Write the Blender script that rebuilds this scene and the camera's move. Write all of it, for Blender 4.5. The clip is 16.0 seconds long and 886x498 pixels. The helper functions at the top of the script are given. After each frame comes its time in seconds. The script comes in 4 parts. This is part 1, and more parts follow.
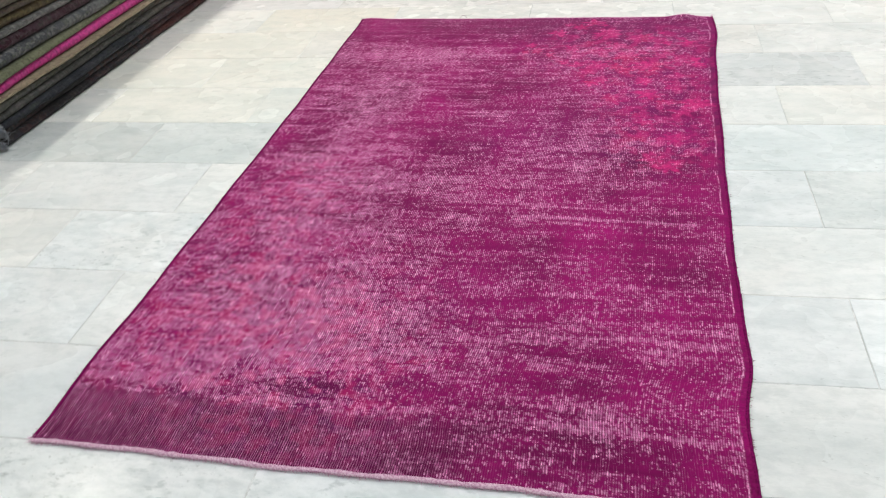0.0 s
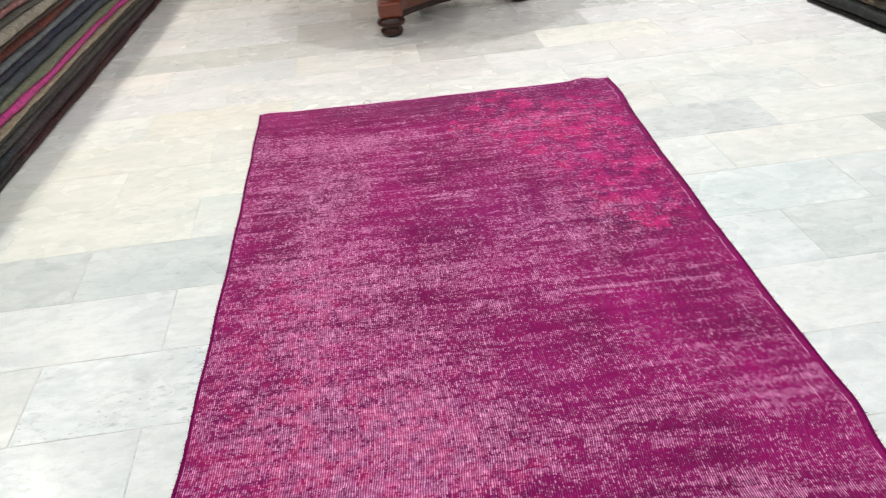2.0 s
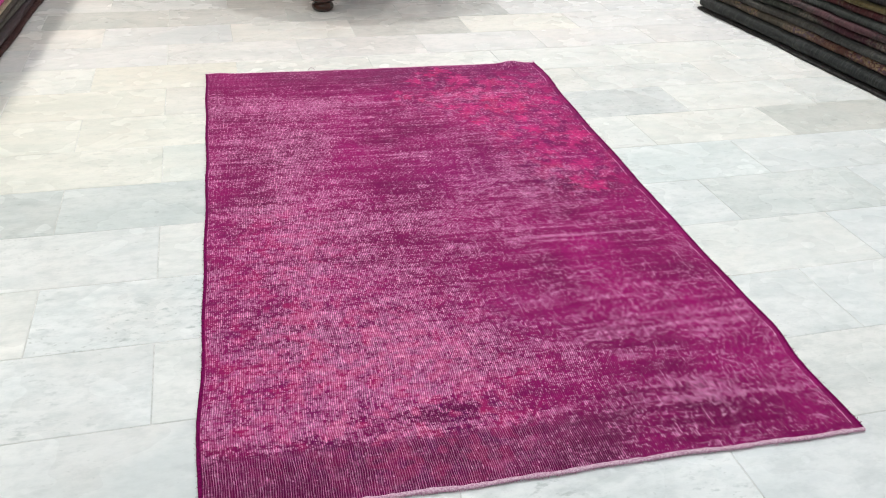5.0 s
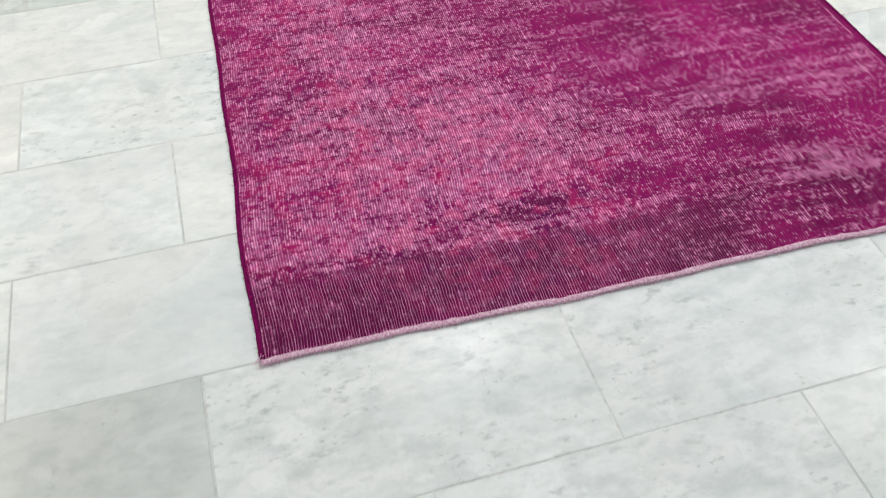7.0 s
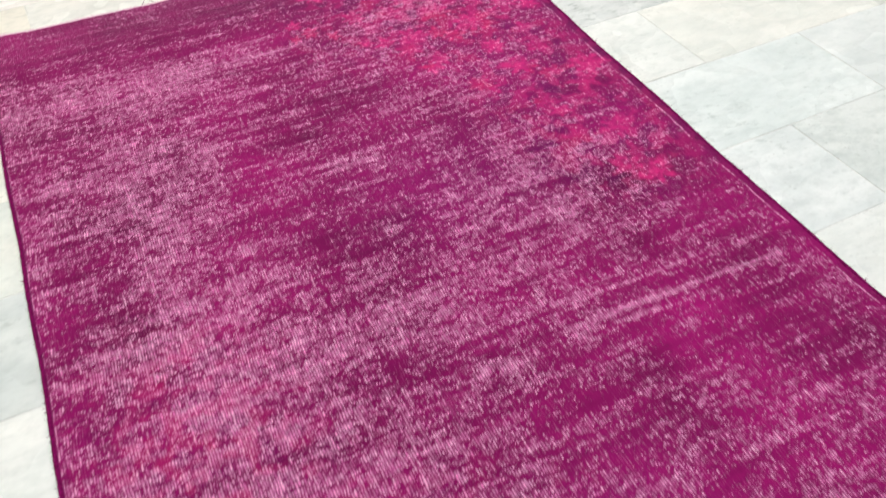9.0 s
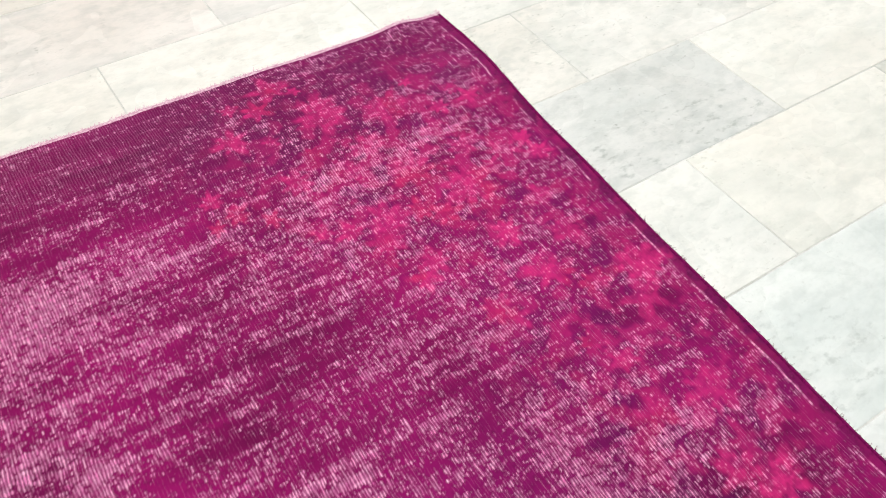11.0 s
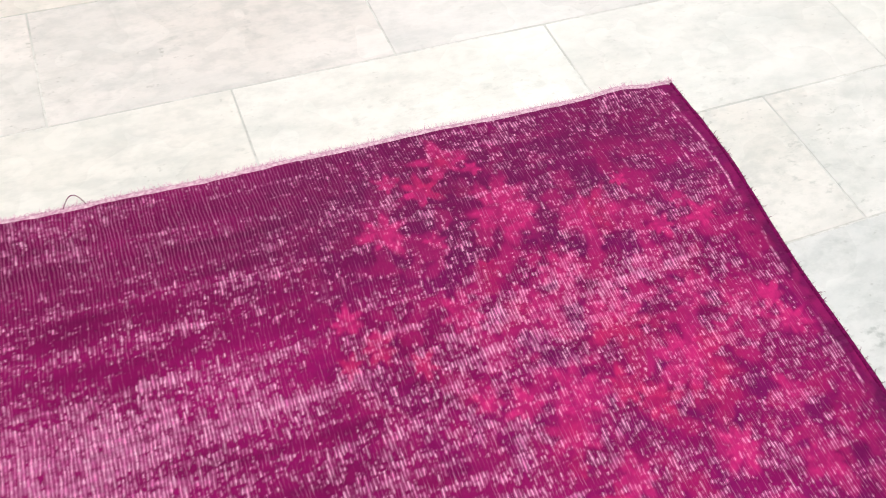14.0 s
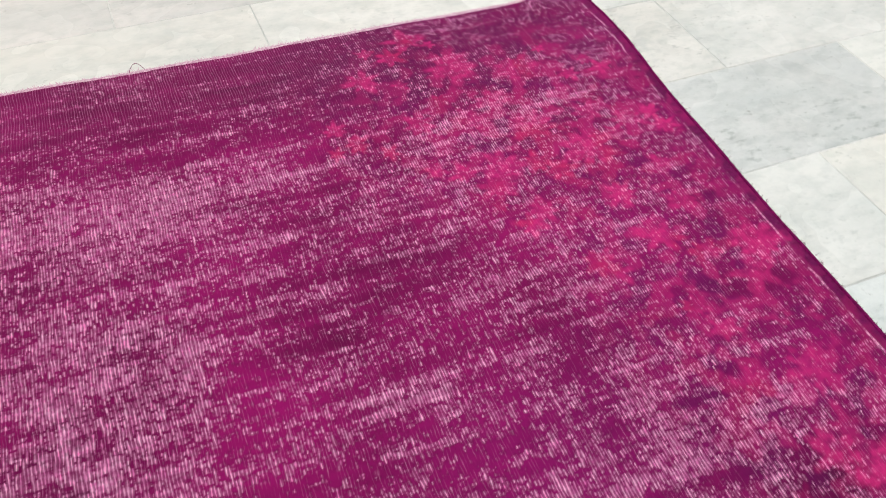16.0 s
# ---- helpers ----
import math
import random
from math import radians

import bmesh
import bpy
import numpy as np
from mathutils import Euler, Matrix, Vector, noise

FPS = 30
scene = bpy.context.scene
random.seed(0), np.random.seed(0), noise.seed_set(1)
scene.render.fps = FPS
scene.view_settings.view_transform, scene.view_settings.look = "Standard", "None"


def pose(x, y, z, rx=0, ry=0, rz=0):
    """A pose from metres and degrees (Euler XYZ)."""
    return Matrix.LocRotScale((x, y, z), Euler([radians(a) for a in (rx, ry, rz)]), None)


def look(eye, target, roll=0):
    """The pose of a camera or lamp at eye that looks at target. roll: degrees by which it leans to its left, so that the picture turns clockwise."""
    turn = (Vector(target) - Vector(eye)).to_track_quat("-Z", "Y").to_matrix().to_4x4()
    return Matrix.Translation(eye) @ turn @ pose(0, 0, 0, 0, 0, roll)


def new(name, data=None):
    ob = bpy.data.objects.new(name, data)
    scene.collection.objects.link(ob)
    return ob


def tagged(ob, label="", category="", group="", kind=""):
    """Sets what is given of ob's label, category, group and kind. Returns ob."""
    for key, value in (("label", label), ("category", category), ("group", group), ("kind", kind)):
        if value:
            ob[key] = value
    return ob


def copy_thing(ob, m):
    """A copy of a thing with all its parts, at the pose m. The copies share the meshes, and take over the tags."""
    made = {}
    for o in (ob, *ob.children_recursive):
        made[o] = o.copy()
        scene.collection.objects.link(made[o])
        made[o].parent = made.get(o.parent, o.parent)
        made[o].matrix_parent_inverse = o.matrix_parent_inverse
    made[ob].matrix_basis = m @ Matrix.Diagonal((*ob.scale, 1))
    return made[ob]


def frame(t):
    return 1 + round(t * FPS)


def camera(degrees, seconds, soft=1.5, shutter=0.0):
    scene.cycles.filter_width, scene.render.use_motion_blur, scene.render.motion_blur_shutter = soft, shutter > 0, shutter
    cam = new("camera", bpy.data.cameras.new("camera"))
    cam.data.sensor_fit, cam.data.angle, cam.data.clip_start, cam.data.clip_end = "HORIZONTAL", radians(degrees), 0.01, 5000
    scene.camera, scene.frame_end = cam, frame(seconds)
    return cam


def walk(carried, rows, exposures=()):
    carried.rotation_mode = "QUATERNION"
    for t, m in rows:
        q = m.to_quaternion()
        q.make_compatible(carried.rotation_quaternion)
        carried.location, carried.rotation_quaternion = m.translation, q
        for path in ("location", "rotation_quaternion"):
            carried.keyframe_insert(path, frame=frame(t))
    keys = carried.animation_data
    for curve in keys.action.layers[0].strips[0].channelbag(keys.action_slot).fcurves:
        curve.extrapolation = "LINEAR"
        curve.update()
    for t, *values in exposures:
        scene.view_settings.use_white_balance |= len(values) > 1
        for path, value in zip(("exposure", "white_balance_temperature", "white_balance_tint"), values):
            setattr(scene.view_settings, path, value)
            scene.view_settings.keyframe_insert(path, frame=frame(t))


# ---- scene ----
cam = camera(54.0, 16.0, soft=1.0, shutter=0.3)
PATH = [
    (0, (1.254, -1.404, 1.262), (0.885, 0.221, 0.156), -5.4),
    (0.5, (1.08, -1.375, 1.266), (0.85, 0.312, 0.217), -5.6),
    (1, (0.862, -1.448, 1.32), (0.747, 0.292, 0.34), -3.8),
    (1.5, (0.712, -1.362, 1.283), (0.701, 0.379, 0.299), -4.2),
    (2, (0.592, -1.296, 1.29), (0.734, 0.429, 0.289), -5.2),
    (2.5, (0.441, -1.394, 1.312), (0.838, 0.278, 0.289), -2.3),
    (3, (0.341, -1.465, 1.313), (0.835, 0.188, 0.301), 1.0),
    (3.2, (0.293, -1.471, 1.306), (0.794, 0.186, 0.303), 1.4),
    (5.3, (0.208, -1.527, 1.298), (0.66, 0.132, 0.276), 2.6),
    (5.5, (0.204, -1.527, 1.291), (0.642, 0.109, 0.227), 2.8),
    (6, (0.186, -1.501, 1.205), (0.593, -0.017, -0.072), 3.7),
    (6.5, (0.164, -1.359, 1.171), (0.541, -0.015, -0.261), 2.1),
    (7, (0.159, -1.171, 1.162), (0.527, 0.128, -0.314), -0.8),
    (7.5, (0.162, -0.947, 1.15), (0.635, 0.305, -0.335), -1.1),
    (8, (0.167, -0.686, 1.197), (0.735, 0.542, -0.275), -0.6),
    (8.5, (0.264, -0.446, 1.2), (0.821, 0.823, -0.242), -2.4),
    (9, (0.37, -0.215, 1.213), (0.986, 1.082, -0.179), -2.2),
    (9.5, (0.419, 0.031, 1.213), (1.141, 1.314, -0.14), 0.5),
    (9.7, (0.434, 0.132, 1.216), (1.173, 1.397, -0.145), 1.1),
    (11.8, (0.807, 1.049, 1.121), (1.561, 2.001, -0.468), 4.4),
    (12, (0.852, 1.136, 1.086), (1.589, 2.073, -0.52), 4.7),
    (12.5, (0.968, 1.335, 1.057), (1.636, 2.249, -0.591), 4.9),
    (13, (0.976, 1.406, 1.023), (1.563, 2.326, -0.653), 5.1),
    (13.5, (0.904, 1.38, 1.014), (1.409, 2.366, -0.651), 4.6),
    (14, (0.752, 1.259, 1.053), (1.307, 2.328, -0.543), 7.0),
    (14.5, (0.634, 1.079, 1.08), (1.264, 2.21, -0.444), 8.4),
    (15, (0.612, 0.908, 1.082), (1.2, 2.124, -0.393), 6.0),
    (15.5, (0.63, 0.71, 1.083), (1.18, 1.974, -0.367), 3.8),
    (16, (0.592, 0.589, 1.074), (1.164, 1.845, -0.373), 2.5),
]
# exposure in stops and white balance
LIGHTNESS = [(0, -0.13, 6250, 10), (0.5, -0.07, 6250, 10), (1.5, -0.07, 6300, 10), (3, -0.07, 6300, 10), (5.3, -0.07, 6250, 10), (5.6, -0.1, 6250, 10), (6, -0.18, 6200, 10),
             (6.5, -0.22, 6450, 10), (7, -0.14, 6350, 10), (7.5, 0.04, 6250, 10), (8, 0.05, 6350, 10), (8.5, -0.08, 6350, 10), (9, -0.06, 6400, 10), (9.7, -0.05, 6450, 10),
             (11.8, -0.15, 6500, 10), (12.1, -0.23, 6500, 10), (12.5, -0.43, 6500, 10), (13, -0.33, 6550, 11), (13.5, -0.18, 6450, 12), (14, -0.11, 6420, 13),
             (14.5, -0.18, 6300, 10), (15, -0.34, 6050, 10), (15.25, -0.42, 6150, 10), (15.5, -0.38, 6330, 10), (16, -0.28, 6330, 10)]
walk(cam, [(t, look(eye, target, roll)) for t, eye, target, roll in PATH], LIGHTNESS)

# ---- world and light ----
ROOM = (-3.2, 4.6, -3.6, 6.4)          # inner faces: west, east, south, north
CEIL = 2.9
world = bpy.data.worlds.new("showroom_world")
scene.world = world
world.use_nodes = True
world.node_tree.nodes["Background"].inputs[0].default_value = (0.9, 0.95, 1.0, 1)
world.node_tree.nodes["Background"].inputs[1].default_value = 0.05

# recessed ceiling downlights: cool over the aisle, warmer over the far end
LAMP_XS = (-1.83, -0.32, 1.07, 3.2)
DARK = ((1.07, 4.65), (-0.32, 4.65))    # no lamps over the table
EAST_SHIFT = 0.6                       # the east row of lamps is set back
LAMP_YS = (-1.35, 0.15, 1.65, 3.15, 4.65)


def lamp_colour(y):
    k = min(max((y - 1.0) / 2.6, 0), 1)
    return (0.925 + 0.075 * k, 0.985 - 0.02 * k, 1.02 - 0.145 * k)


for lx in LAMP_XS:
    for ly in LAMP_YS:
        if (lx, ly) in DARK:
            continue
        d = bpy.data.lights.new("downlight_beam", "AREA")
        d.spread = radians(125)
        power = 6.5 * (1.3 if ly > 1.0 else 1.0) * (1.3 if ly == 3.15 else 1.0)
        if lx < -1.0:
            power *= 2.25 if ly > 1.0 else 0.5
        elif lx > 2.0:
            power *= 1.75
        elif lx < 0.0:
            power *= 0.35 if ly > 1.0 else 0.72
        d.shape, d.size, d.energy = "DISK", 0.05 if lx < -1.0 else 0.12, power
        d.color = (1.0, 0.935, 0.80) if lx < -1.0 else lamp_colour(3.0 if lx > 2.0 and ly < 1.0 else ly)
        new("downlight_beam", d).matrix_world = pose(lx, ly + EAST_SHIFT * (lx > 2), CEIL - 0.035)


# ---- small builders ----
def mesh_from(name, bm):
    me = bpy.data.meshes.new(name)
    bm.normal_update()
    bm.to_mesh(me)
    bm.free()
    return me


def part(name, bm, material, parent=None, label="", smooth=False):
    me = mesh_from(name, bm) if isinstance(bm, bmesh.types.BMesh) else bm
    if smooth:
        me.polygons.foreach_set("use_smooth", [True] * len(me.polygons))
    if material and not me.materials:
        me.materials.append(material)
    ob = new(name, me)
    if parent:
        ob.parent = parent
    if label:
        tagged(ob, label)
    return ob


def box(bm, x0, x1, y0, y1, z0, z1, bevel=0.0, seg=2):
    m = Matrix.LocRotScale(((x0 + x1) / 2, (y0 + y1) / 2, (z0 + z1) / 2), None, (x1 - x0, y1 - y0, z1 - z0))
    r = bmesh.ops.create_cube(bm, size=1, matrix=m)
    if bevel:
        es = list({e for v in r["verts"] for e in v.link_edges})
        bmesh.ops.bevel(bm, geom=es, offset=bevel, segments=seg, affect="EDGES", profile=0.5)
    return bm


def lathe(bm, profile, steps=32, centre=(0, 0, 0)):
    rings = []
    for r, z in profile:
        rings.append([bm.verts.new((centre[0] + r * math.cos(2 * math.pi * k / steps), centre[1] + r * math.sin(2 * math.pi * k / steps),
                                    centre[2] + z)) for k in range(steps)])
    for a, b in zip(rings, rings[1:]):
        for k in range(steps):
            bm.faces.new((a[k], a[(k + 1) % steps], b[(k + 1) % steps], b[k]))
    bm.faces.new(list(reversed(rings[0])))
    bm.faces.new(rings[-1])
    return bm


def smooth_noise(shape, cells, seed, octaves=1):
    """Value noise on a grid: shape (rows, columns), cells (down, across)."""
    total, amp, norm = np.zeros(shape), 1.0, 0.0
    for o in range(octaves):
        rs = np.random.RandomState(seed + 17 * o)
        cy, cx = max(1, int(cells[0] * 2**o)), max(1, int(cells[1] * 2**o))
        g = rs.rand(cy + 2, cx + 2)
        y, x = np.linspace(0, cy, shape[0]), np.linspace(0, cx, shape[1])
        iy, ix = np.minimum(y.astype(int), cy), np.minimum(x.astype(int), cx)
        fy, fx = (y - iy)[:, None], (x - ix)[None]
        fy, fx = fy * fy * (3 - 2 * fy), fx * fx * (3 - 2 * fx)
        a = g[np.ix_(iy, ix)] * (1 - fx) + g[np.ix_(iy, ix + 1)] * fx
        b = g[np.ix_(iy + 1, ix)] * (1 - fx) + g[np.ix_(iy + 1, ix + 1)] * fx
        total += amp * (a * (1 - fy) + b * fy)
        norm += amp
        amp *= 0.55
    return total / norm


# ---- node helpers ----
class Nodes:
    def __init__(self, name, rough=0.6):
        self.mat = bpy.data.materials.new(name)
        self.mat.use_nodes = True
        self.t = self.mat.node_tree
        self.bsdf = self.t.nodes["Principled BSDF"]
        self.bsdf.inputs["Roughness"].default_value = rough

    def put(self, socket, value):
        if isinstance(value, bpy.types.NodeSocket):
            self.t.links.new(value, socket)
        elif value is not None:
            socket.default_value = value

    def node(self, kind, inputs=None, **props):
        n = self.t.nodes.new(kind)
        for k, v in props.items():
            setattr(n, k, v)
        for k, v in (inputs or {}).items():
            self.put(n.inputs[k], v)
        return n

    def math(self, op, a, b=None, c=None, clamp=False):
        n = self.node("ShaderNodeMath", operation=op, use_clamp=clamp)
        for k, v in enumerate((a, b, c)):
            self.put(n.inputs[k], v)
        return n.outputs[0]

    def mix(self, fac, a, b, blend="MIX"):
        n = self.node("ShaderNodeMix", data_type="RGBA", blend_type=blend)
        self.put(n.inputs[0], fac)
        for s, v in ((n.inputs[6], a), (n.inputs[7], b)):
            self.put(s, (*v, 1) if isinstance(v, tuple) and len(v) == 3 else v)
        return n.outputs[2]

    def step(self, x, lo, hi, a=0.0, b=1.0):
        n = self.node("ShaderNodeMapRange", interpolation_type="SMOOTHSTEP")
        for k, v in enumerate((x, lo, hi, a, b)):
            self.put(n.inputs[k], v)
        return n.outputs[0]

    def coords(self, which="Object"):
        return self.node("ShaderNodeTexCoord").outputs[which]

    def scaled(self, vec, scale, offset=None):
        n = self.node("ShaderNodeMapping")
        self.put(n.inputs["Vector"], vec)
        n.inputs["Scale"].default_value = scale
        if offset is not None:
            self.put(n.inputs["Location"], offset)
        return n.outputs[0]

    def noise(self, vec, scale, detail=3.0, rough=0.55, distort=0.0, which=0):
        n = self.node("ShaderNodeTexNoise", {"Vector": vec, "Scale": scale, "Detail": detail, "Roughness": rough, "Distortion": distort})
        return n.outputs[which]

    def attr(self, name, which="Fac"):
        return self.node("ShaderNodeAttribute", attribute_name=name).outputs[which]

    def bump(self, height, strength=0.3, distance=0.002):
        n = self.node("ShaderNodeBump", {"Height": height, "Strength": strength, "Distance": distance})
        self.put(self.bsdf.inputs["Normal"], n.outputs[0])

    def colour(self, c):
        self.put(self.bsdf.inputs["Base Color"], (*c, 1) if isinstance(c, tuple) else c)
        return self


# ---- materials ----
def marble():
    n = Nodes("marble", 0.3)
    info = n.node("ShaderNodeObjectInfo")
    rnd, tone, speckled = info.outputs["Random"], info.outputs["Color"], info.outputs["Alpha"]
    shift = n.node("ShaderNodeCombineXYZ", {0: n.math("MULTIPLY", rnd, 37.0), 1: n.math("MULTIPLY", rnd, 91.0), 2: n.math("MULTIPLY", rnd, 13.0)}).outputs[0]
    p = n.scaled(n.coords(), (1, 1, 1), shift)
    long = n.scaled(n.coords(), (0.55, 1.5, 1), shift)
    bed = n.scaled(n.coords(), (0.75, 1.25, 1), shift)
    cloud = n.noise(long, 5.0, 6, 0.62, 0.25)
    haze = n.noise(p, 1.9, 4, 0.55, 0.2)
    mottle = n.noise(bed, 26, 5, 0.66)
    grain = n.noise(bed, 95, 3, 0.6)
    smudge = n.noise(bed, 12, 4, 0.6, 0.2)
    # grey veins: thin bands where a warped noise crosses its middle
    vein = n.math("ABSOLUTE", n.math("SUBTRACT", n.noise(long, 2.6, 6, 0.66, 0.5), 0.5))
    vein = n.math("MULTIPLY", n.step(vein, 0.0, 0.05, 1.0, 0.0), n.step(n.noise(p, 2.3, 2), 0.5, 0.7))
    # soft grey-green flecks, one or two centimetres long, in loose clusters
    cluster = n.step(n.noise(p, 3.6, 3), 0.42, 0.62)
    flecks = n.step(n.noise(n.scaled(n.coords(), (0.7, 1.3, 1), shift), 42, 4, 0.6), 0.54, 0.72)
    spots = n.math("MULTIPLY", flecks, cluster)
    small = n.math("MULTIPLY", n.step(n.noise(n.scaled(n.coords(), (0.8, 1.2, 1), shift), 88, 3, 0.55), 0.60, 0.74), n.step(n.noise(p, 5.5, 2), 0.40, 0.62))
    c = n.mix(n.step(cloud, 0.34, 0.70), (0.890, 0.895, 0.877), (0.745, 0.775, 0.762))
    c = n.mix(n.math("MULTIPLY", n.step(haze, 0.46, 0.72), 0.55), c, (0.83, 0.805, 0.765))
    c = n.mix(n.math("MULTIPLY", n.step(mottle, 0.42, 0.68), n.math("ADD", 0.22, n.math("MULTIPLY", speckled, 0.26))), c, (0.55, 0.59, 0.57))
    c = n.mix(n.math("MULTIPLY", n.step(grain, 0.40, 0.72), 0.10), c, (0.60, 0.63, 0.61))
    c = n.mix(n.math("MULTIPLY", n.step(smudge, 0.53, 0.70), n.math("ADD", 0.16, n.math("MULTIPLY", speckled, 0.40))), c, (0.55, 0.59, 0.58))
    c = n.mix(n.math("MULTIPLY", vein, 0.14), c, (0.48, 0.51, 0.50))
    c = n.mix(n.math("MULTIPLY", spots, n.math("ADD", 0.12, n.math("MULTIPLY", speckled, 0.90))), c, (0.44, 0.48, 0.46))
    c = n.mix(n.math("MULTIPLY", small, n.math("ADD", 0.16, n.math("MULTIPLY", speckled, 0.60))), c, (0.38, 0.40, 0.37))
    c = n.mix(1.0, c, tone, "MULTIPLY")
    n.colour(c)
    n.put(n.bsdf.inputs["Roughness"], n.step(n.noise(p, 5, 2), 0.3, 0.75, 0.23, 0.31))
    n.bsdf.inputs["Specular IOR Level"].default_value = 0.32
    n.bump(n.noise(p, 9, 2), 0.05, 0.002)
    return n.mat


def grout():
    n = Nodes("grout", 0.9)
    p = n.coords()
    c = n.mix(n.step(n.noise(p, 5, 4), 0.38, 0.62), (0.58, 0.59, 0.57), (0.80, 0.80, 0.78))
    n.colour(n.mix(n.math("MULTIPLY", n.step(n.noise(p, 60, 3), 0.45, 0.7), 0.5), c, (0.42, 0.42, 0.39)))
    return n.mat


def plain(name, a, b, scale=8, rough=0.6, metal=0.0, bump=0.1):
    n = Nodes(name, rough)
    p = n.coords()
    n.colour(n.mix(n.noise(p, scale, 5), a, b))
    n.bsdf.inputs["Metallic"].default_value = metal
    n.bump(n.noise(p, scale * 12, 3), bump, 0.002)
    return n.mat


def rug_cloth():
    """Overdyed, worn-down wool: dye, faded flowers, and pale warp threads that show where the pile is gone."""
    n = Nodes("overdyed_wool", 0.92)
    n.bsdf.inputs["Specular IOR Level"].default_value = 0.12
    n.bsdf.inputs["Sheen Weight"].default_value = 0.3
    n.bsdf.inputs["Sheen Roughness"].default_value = 0.45
    n.bsdf.inputs["Sheen Tint"].default_value = (1.0, 0.22, 0.58, 1)
    sep = n.node("ShaderNodeSeparateXYZ", {0: n.attr("cloth", "Vector")})
    a, b = sep.outputs[0], sep.outputs[1]
    wear, flower, tone, red, violet = n.attr("wear"), n.attr("flower"), n.attr("tone"), n.attr("red"), n.attr("violet")
    pitch, pick = 0.0050, 0.0046

    def field(ka, kb, off, detail=2, across=a, along=b, lo=0.27, hi=0.73):
        v = n.node("ShaderNodeCombineXYZ", {0: n.math("MULTIPLY", across, ka), 1: n.math("MULTIPLY", along, kb), 2: off}).outputs[0]
        return n.step(n.noise(v, 1.0, detail, 0.6), lo, hi)

    def blend(*pairs):
        total = None
        for value, k in pairs:
            term = n.math("MULTIPLY", value, k)
            total = term if total is None else n.math("ADD", total, term)
        return total

    def lerp(x, y, k):
        return n.math("ADD", x, n.math("MULTIPLY", n.math("SUBTRACT", y, x), k))

    # warp threads run along the rug, each a little wavy; weft shots cross them
    wob = n.math("MULTIPLY", n.math("SUBTRACT", n.noise(n.attr("cloth", "Vector"), 5, 2), 0.5), 0.012)
    s = n.math("ADD", n.math("DIVIDE", n.math("ADD", a, wob), pitch), n.math("MULTIPLY", field(70.0, 22.0, 4.0), 0.45))
    t = n.math("ADD", n.math("DIVIDE", b, pick), n.math("MULTIPLY", field(9.0, 14.0, 6.0), 1.4))
    cell, frac = n.math("FLOOR", s), n.math("FRACT", s)
    shot, tfrac = n.math("FLOOR", t), n.math("FRACT", t)
    ridge = n.math("ABSOLUTE", n.math("SUBTRACT", n.math("MULTIPLY", frac, 2.0), 1.0))
    cross = n.math("ABSOLUTE", n.math("SUBTRACT", n.math("MULTIPLY", tfrac, 2.0), 1.0))

    # where the pile is gone: ragged runs on single threads, clumps, and streaks along the weft
    run, clump = field(1.3, 50.0, 0.0, 2, cell), field(80.0, 76.0, 2.0, 4)
    streak, mid = field(8.0, 92.0, 5.0, 3), field(15.0, 21.0, 7.0, 4)
    long_run = field(0.9, 11.0, 1.0, 3, cell)
    tuft = field(0.62, 0.70, 8.0, 1, cell, shot)
    hem = n.math("MULTIPLY", n.math("MAXIMUM", n.step(b, 0.165, 0.135), n.step(b, 2.30, 2.42, 0.0, 0.5)), n.step(a, 1.05, 0.6))
    east = n.math("MAXIMUM", n.step(a, 0.55, 1.05), n.step(b, 1.75, 2.2))
    level = blend((run, 0.20), (clump, 0.24), (streak, 0.13), (mid, 0.20), (tuft, 0.19))
    level = lerp(level, blend((level, 0.78), (long_run, 0.22)), n.step(wear, 0.6, 0.9))
    level = lerp(level, blend((level, 0.35), (long_run, 0.65)), n.math("MULTIPLY", hem, 0.35))
    gate = n.math("SUBTRACT", 0.785, n.math("MULTIPLY", wear, 0.56))
    over = n.math("SUBTRACT", level, gate)
    shown = n.step(over, -0.045, 0.06)
    deep = n.step(over, 0.05, 0.30)
    thin = n.step(over, -0.16, 0.02)

    # pale warp lines, broken into dots by the weft on the better kept side
    width = blend((deep, 0.26), (long_run, 0.12))
    width = n.math("ADD", width, 0.23)
    warp = n.step(ridge, n.math("SUBTRACT", width, 0.20), n.math("ADD", width, 0.24), 1.0, 0.0)
    warp = n.math("MAXIMUM", warp, n.math("ADD", 0.20, n.math("MULTIPLY", deep, 0.22)))
    dotted = n.math("MULTIPLY", n.step(field(6.0, 5.0, 21.0, 2), 0.25, 0.75, 0.25, 0.9), east)
    warp = n.math("MULTIPLY", warp, n.math("SUBTRACT", 1.0, n.math("MULTIPLY", n.math("MULTIPLY", dotted, 0.14), n.step(cross, 0.45, 0.8))))
    each = n.math("ADD", 0.46, n.math("MULTIPLY", field(1.7, 26.0, 3.0, 2, cell), 0.56))
    rows = field(7.0, 70.0, 17.0, 2)
    each = n.math("MULTIPLY", each, n.math("ADD", 0.72, n.math("MULTIPLY", rows, 0.42)))
    # rubbed paler and darker in spots of a centimetre or two
    each = n.math("MULTIPLY", each, n.math("ADD", 0.58, n.math("MULTIPLY", field(58.0, 46.0, 47.0, 3, a, b, 0.33, 0.67), 0.78)))
    bare = n.math("MULTIPLY", n.math("MULTIPLY", shown, warp), n.math("MULTIPLY", each, n.math("SUBTRACT", 1.0, n.math("MULTIPLY", hem, 0.45))), clamp=True)
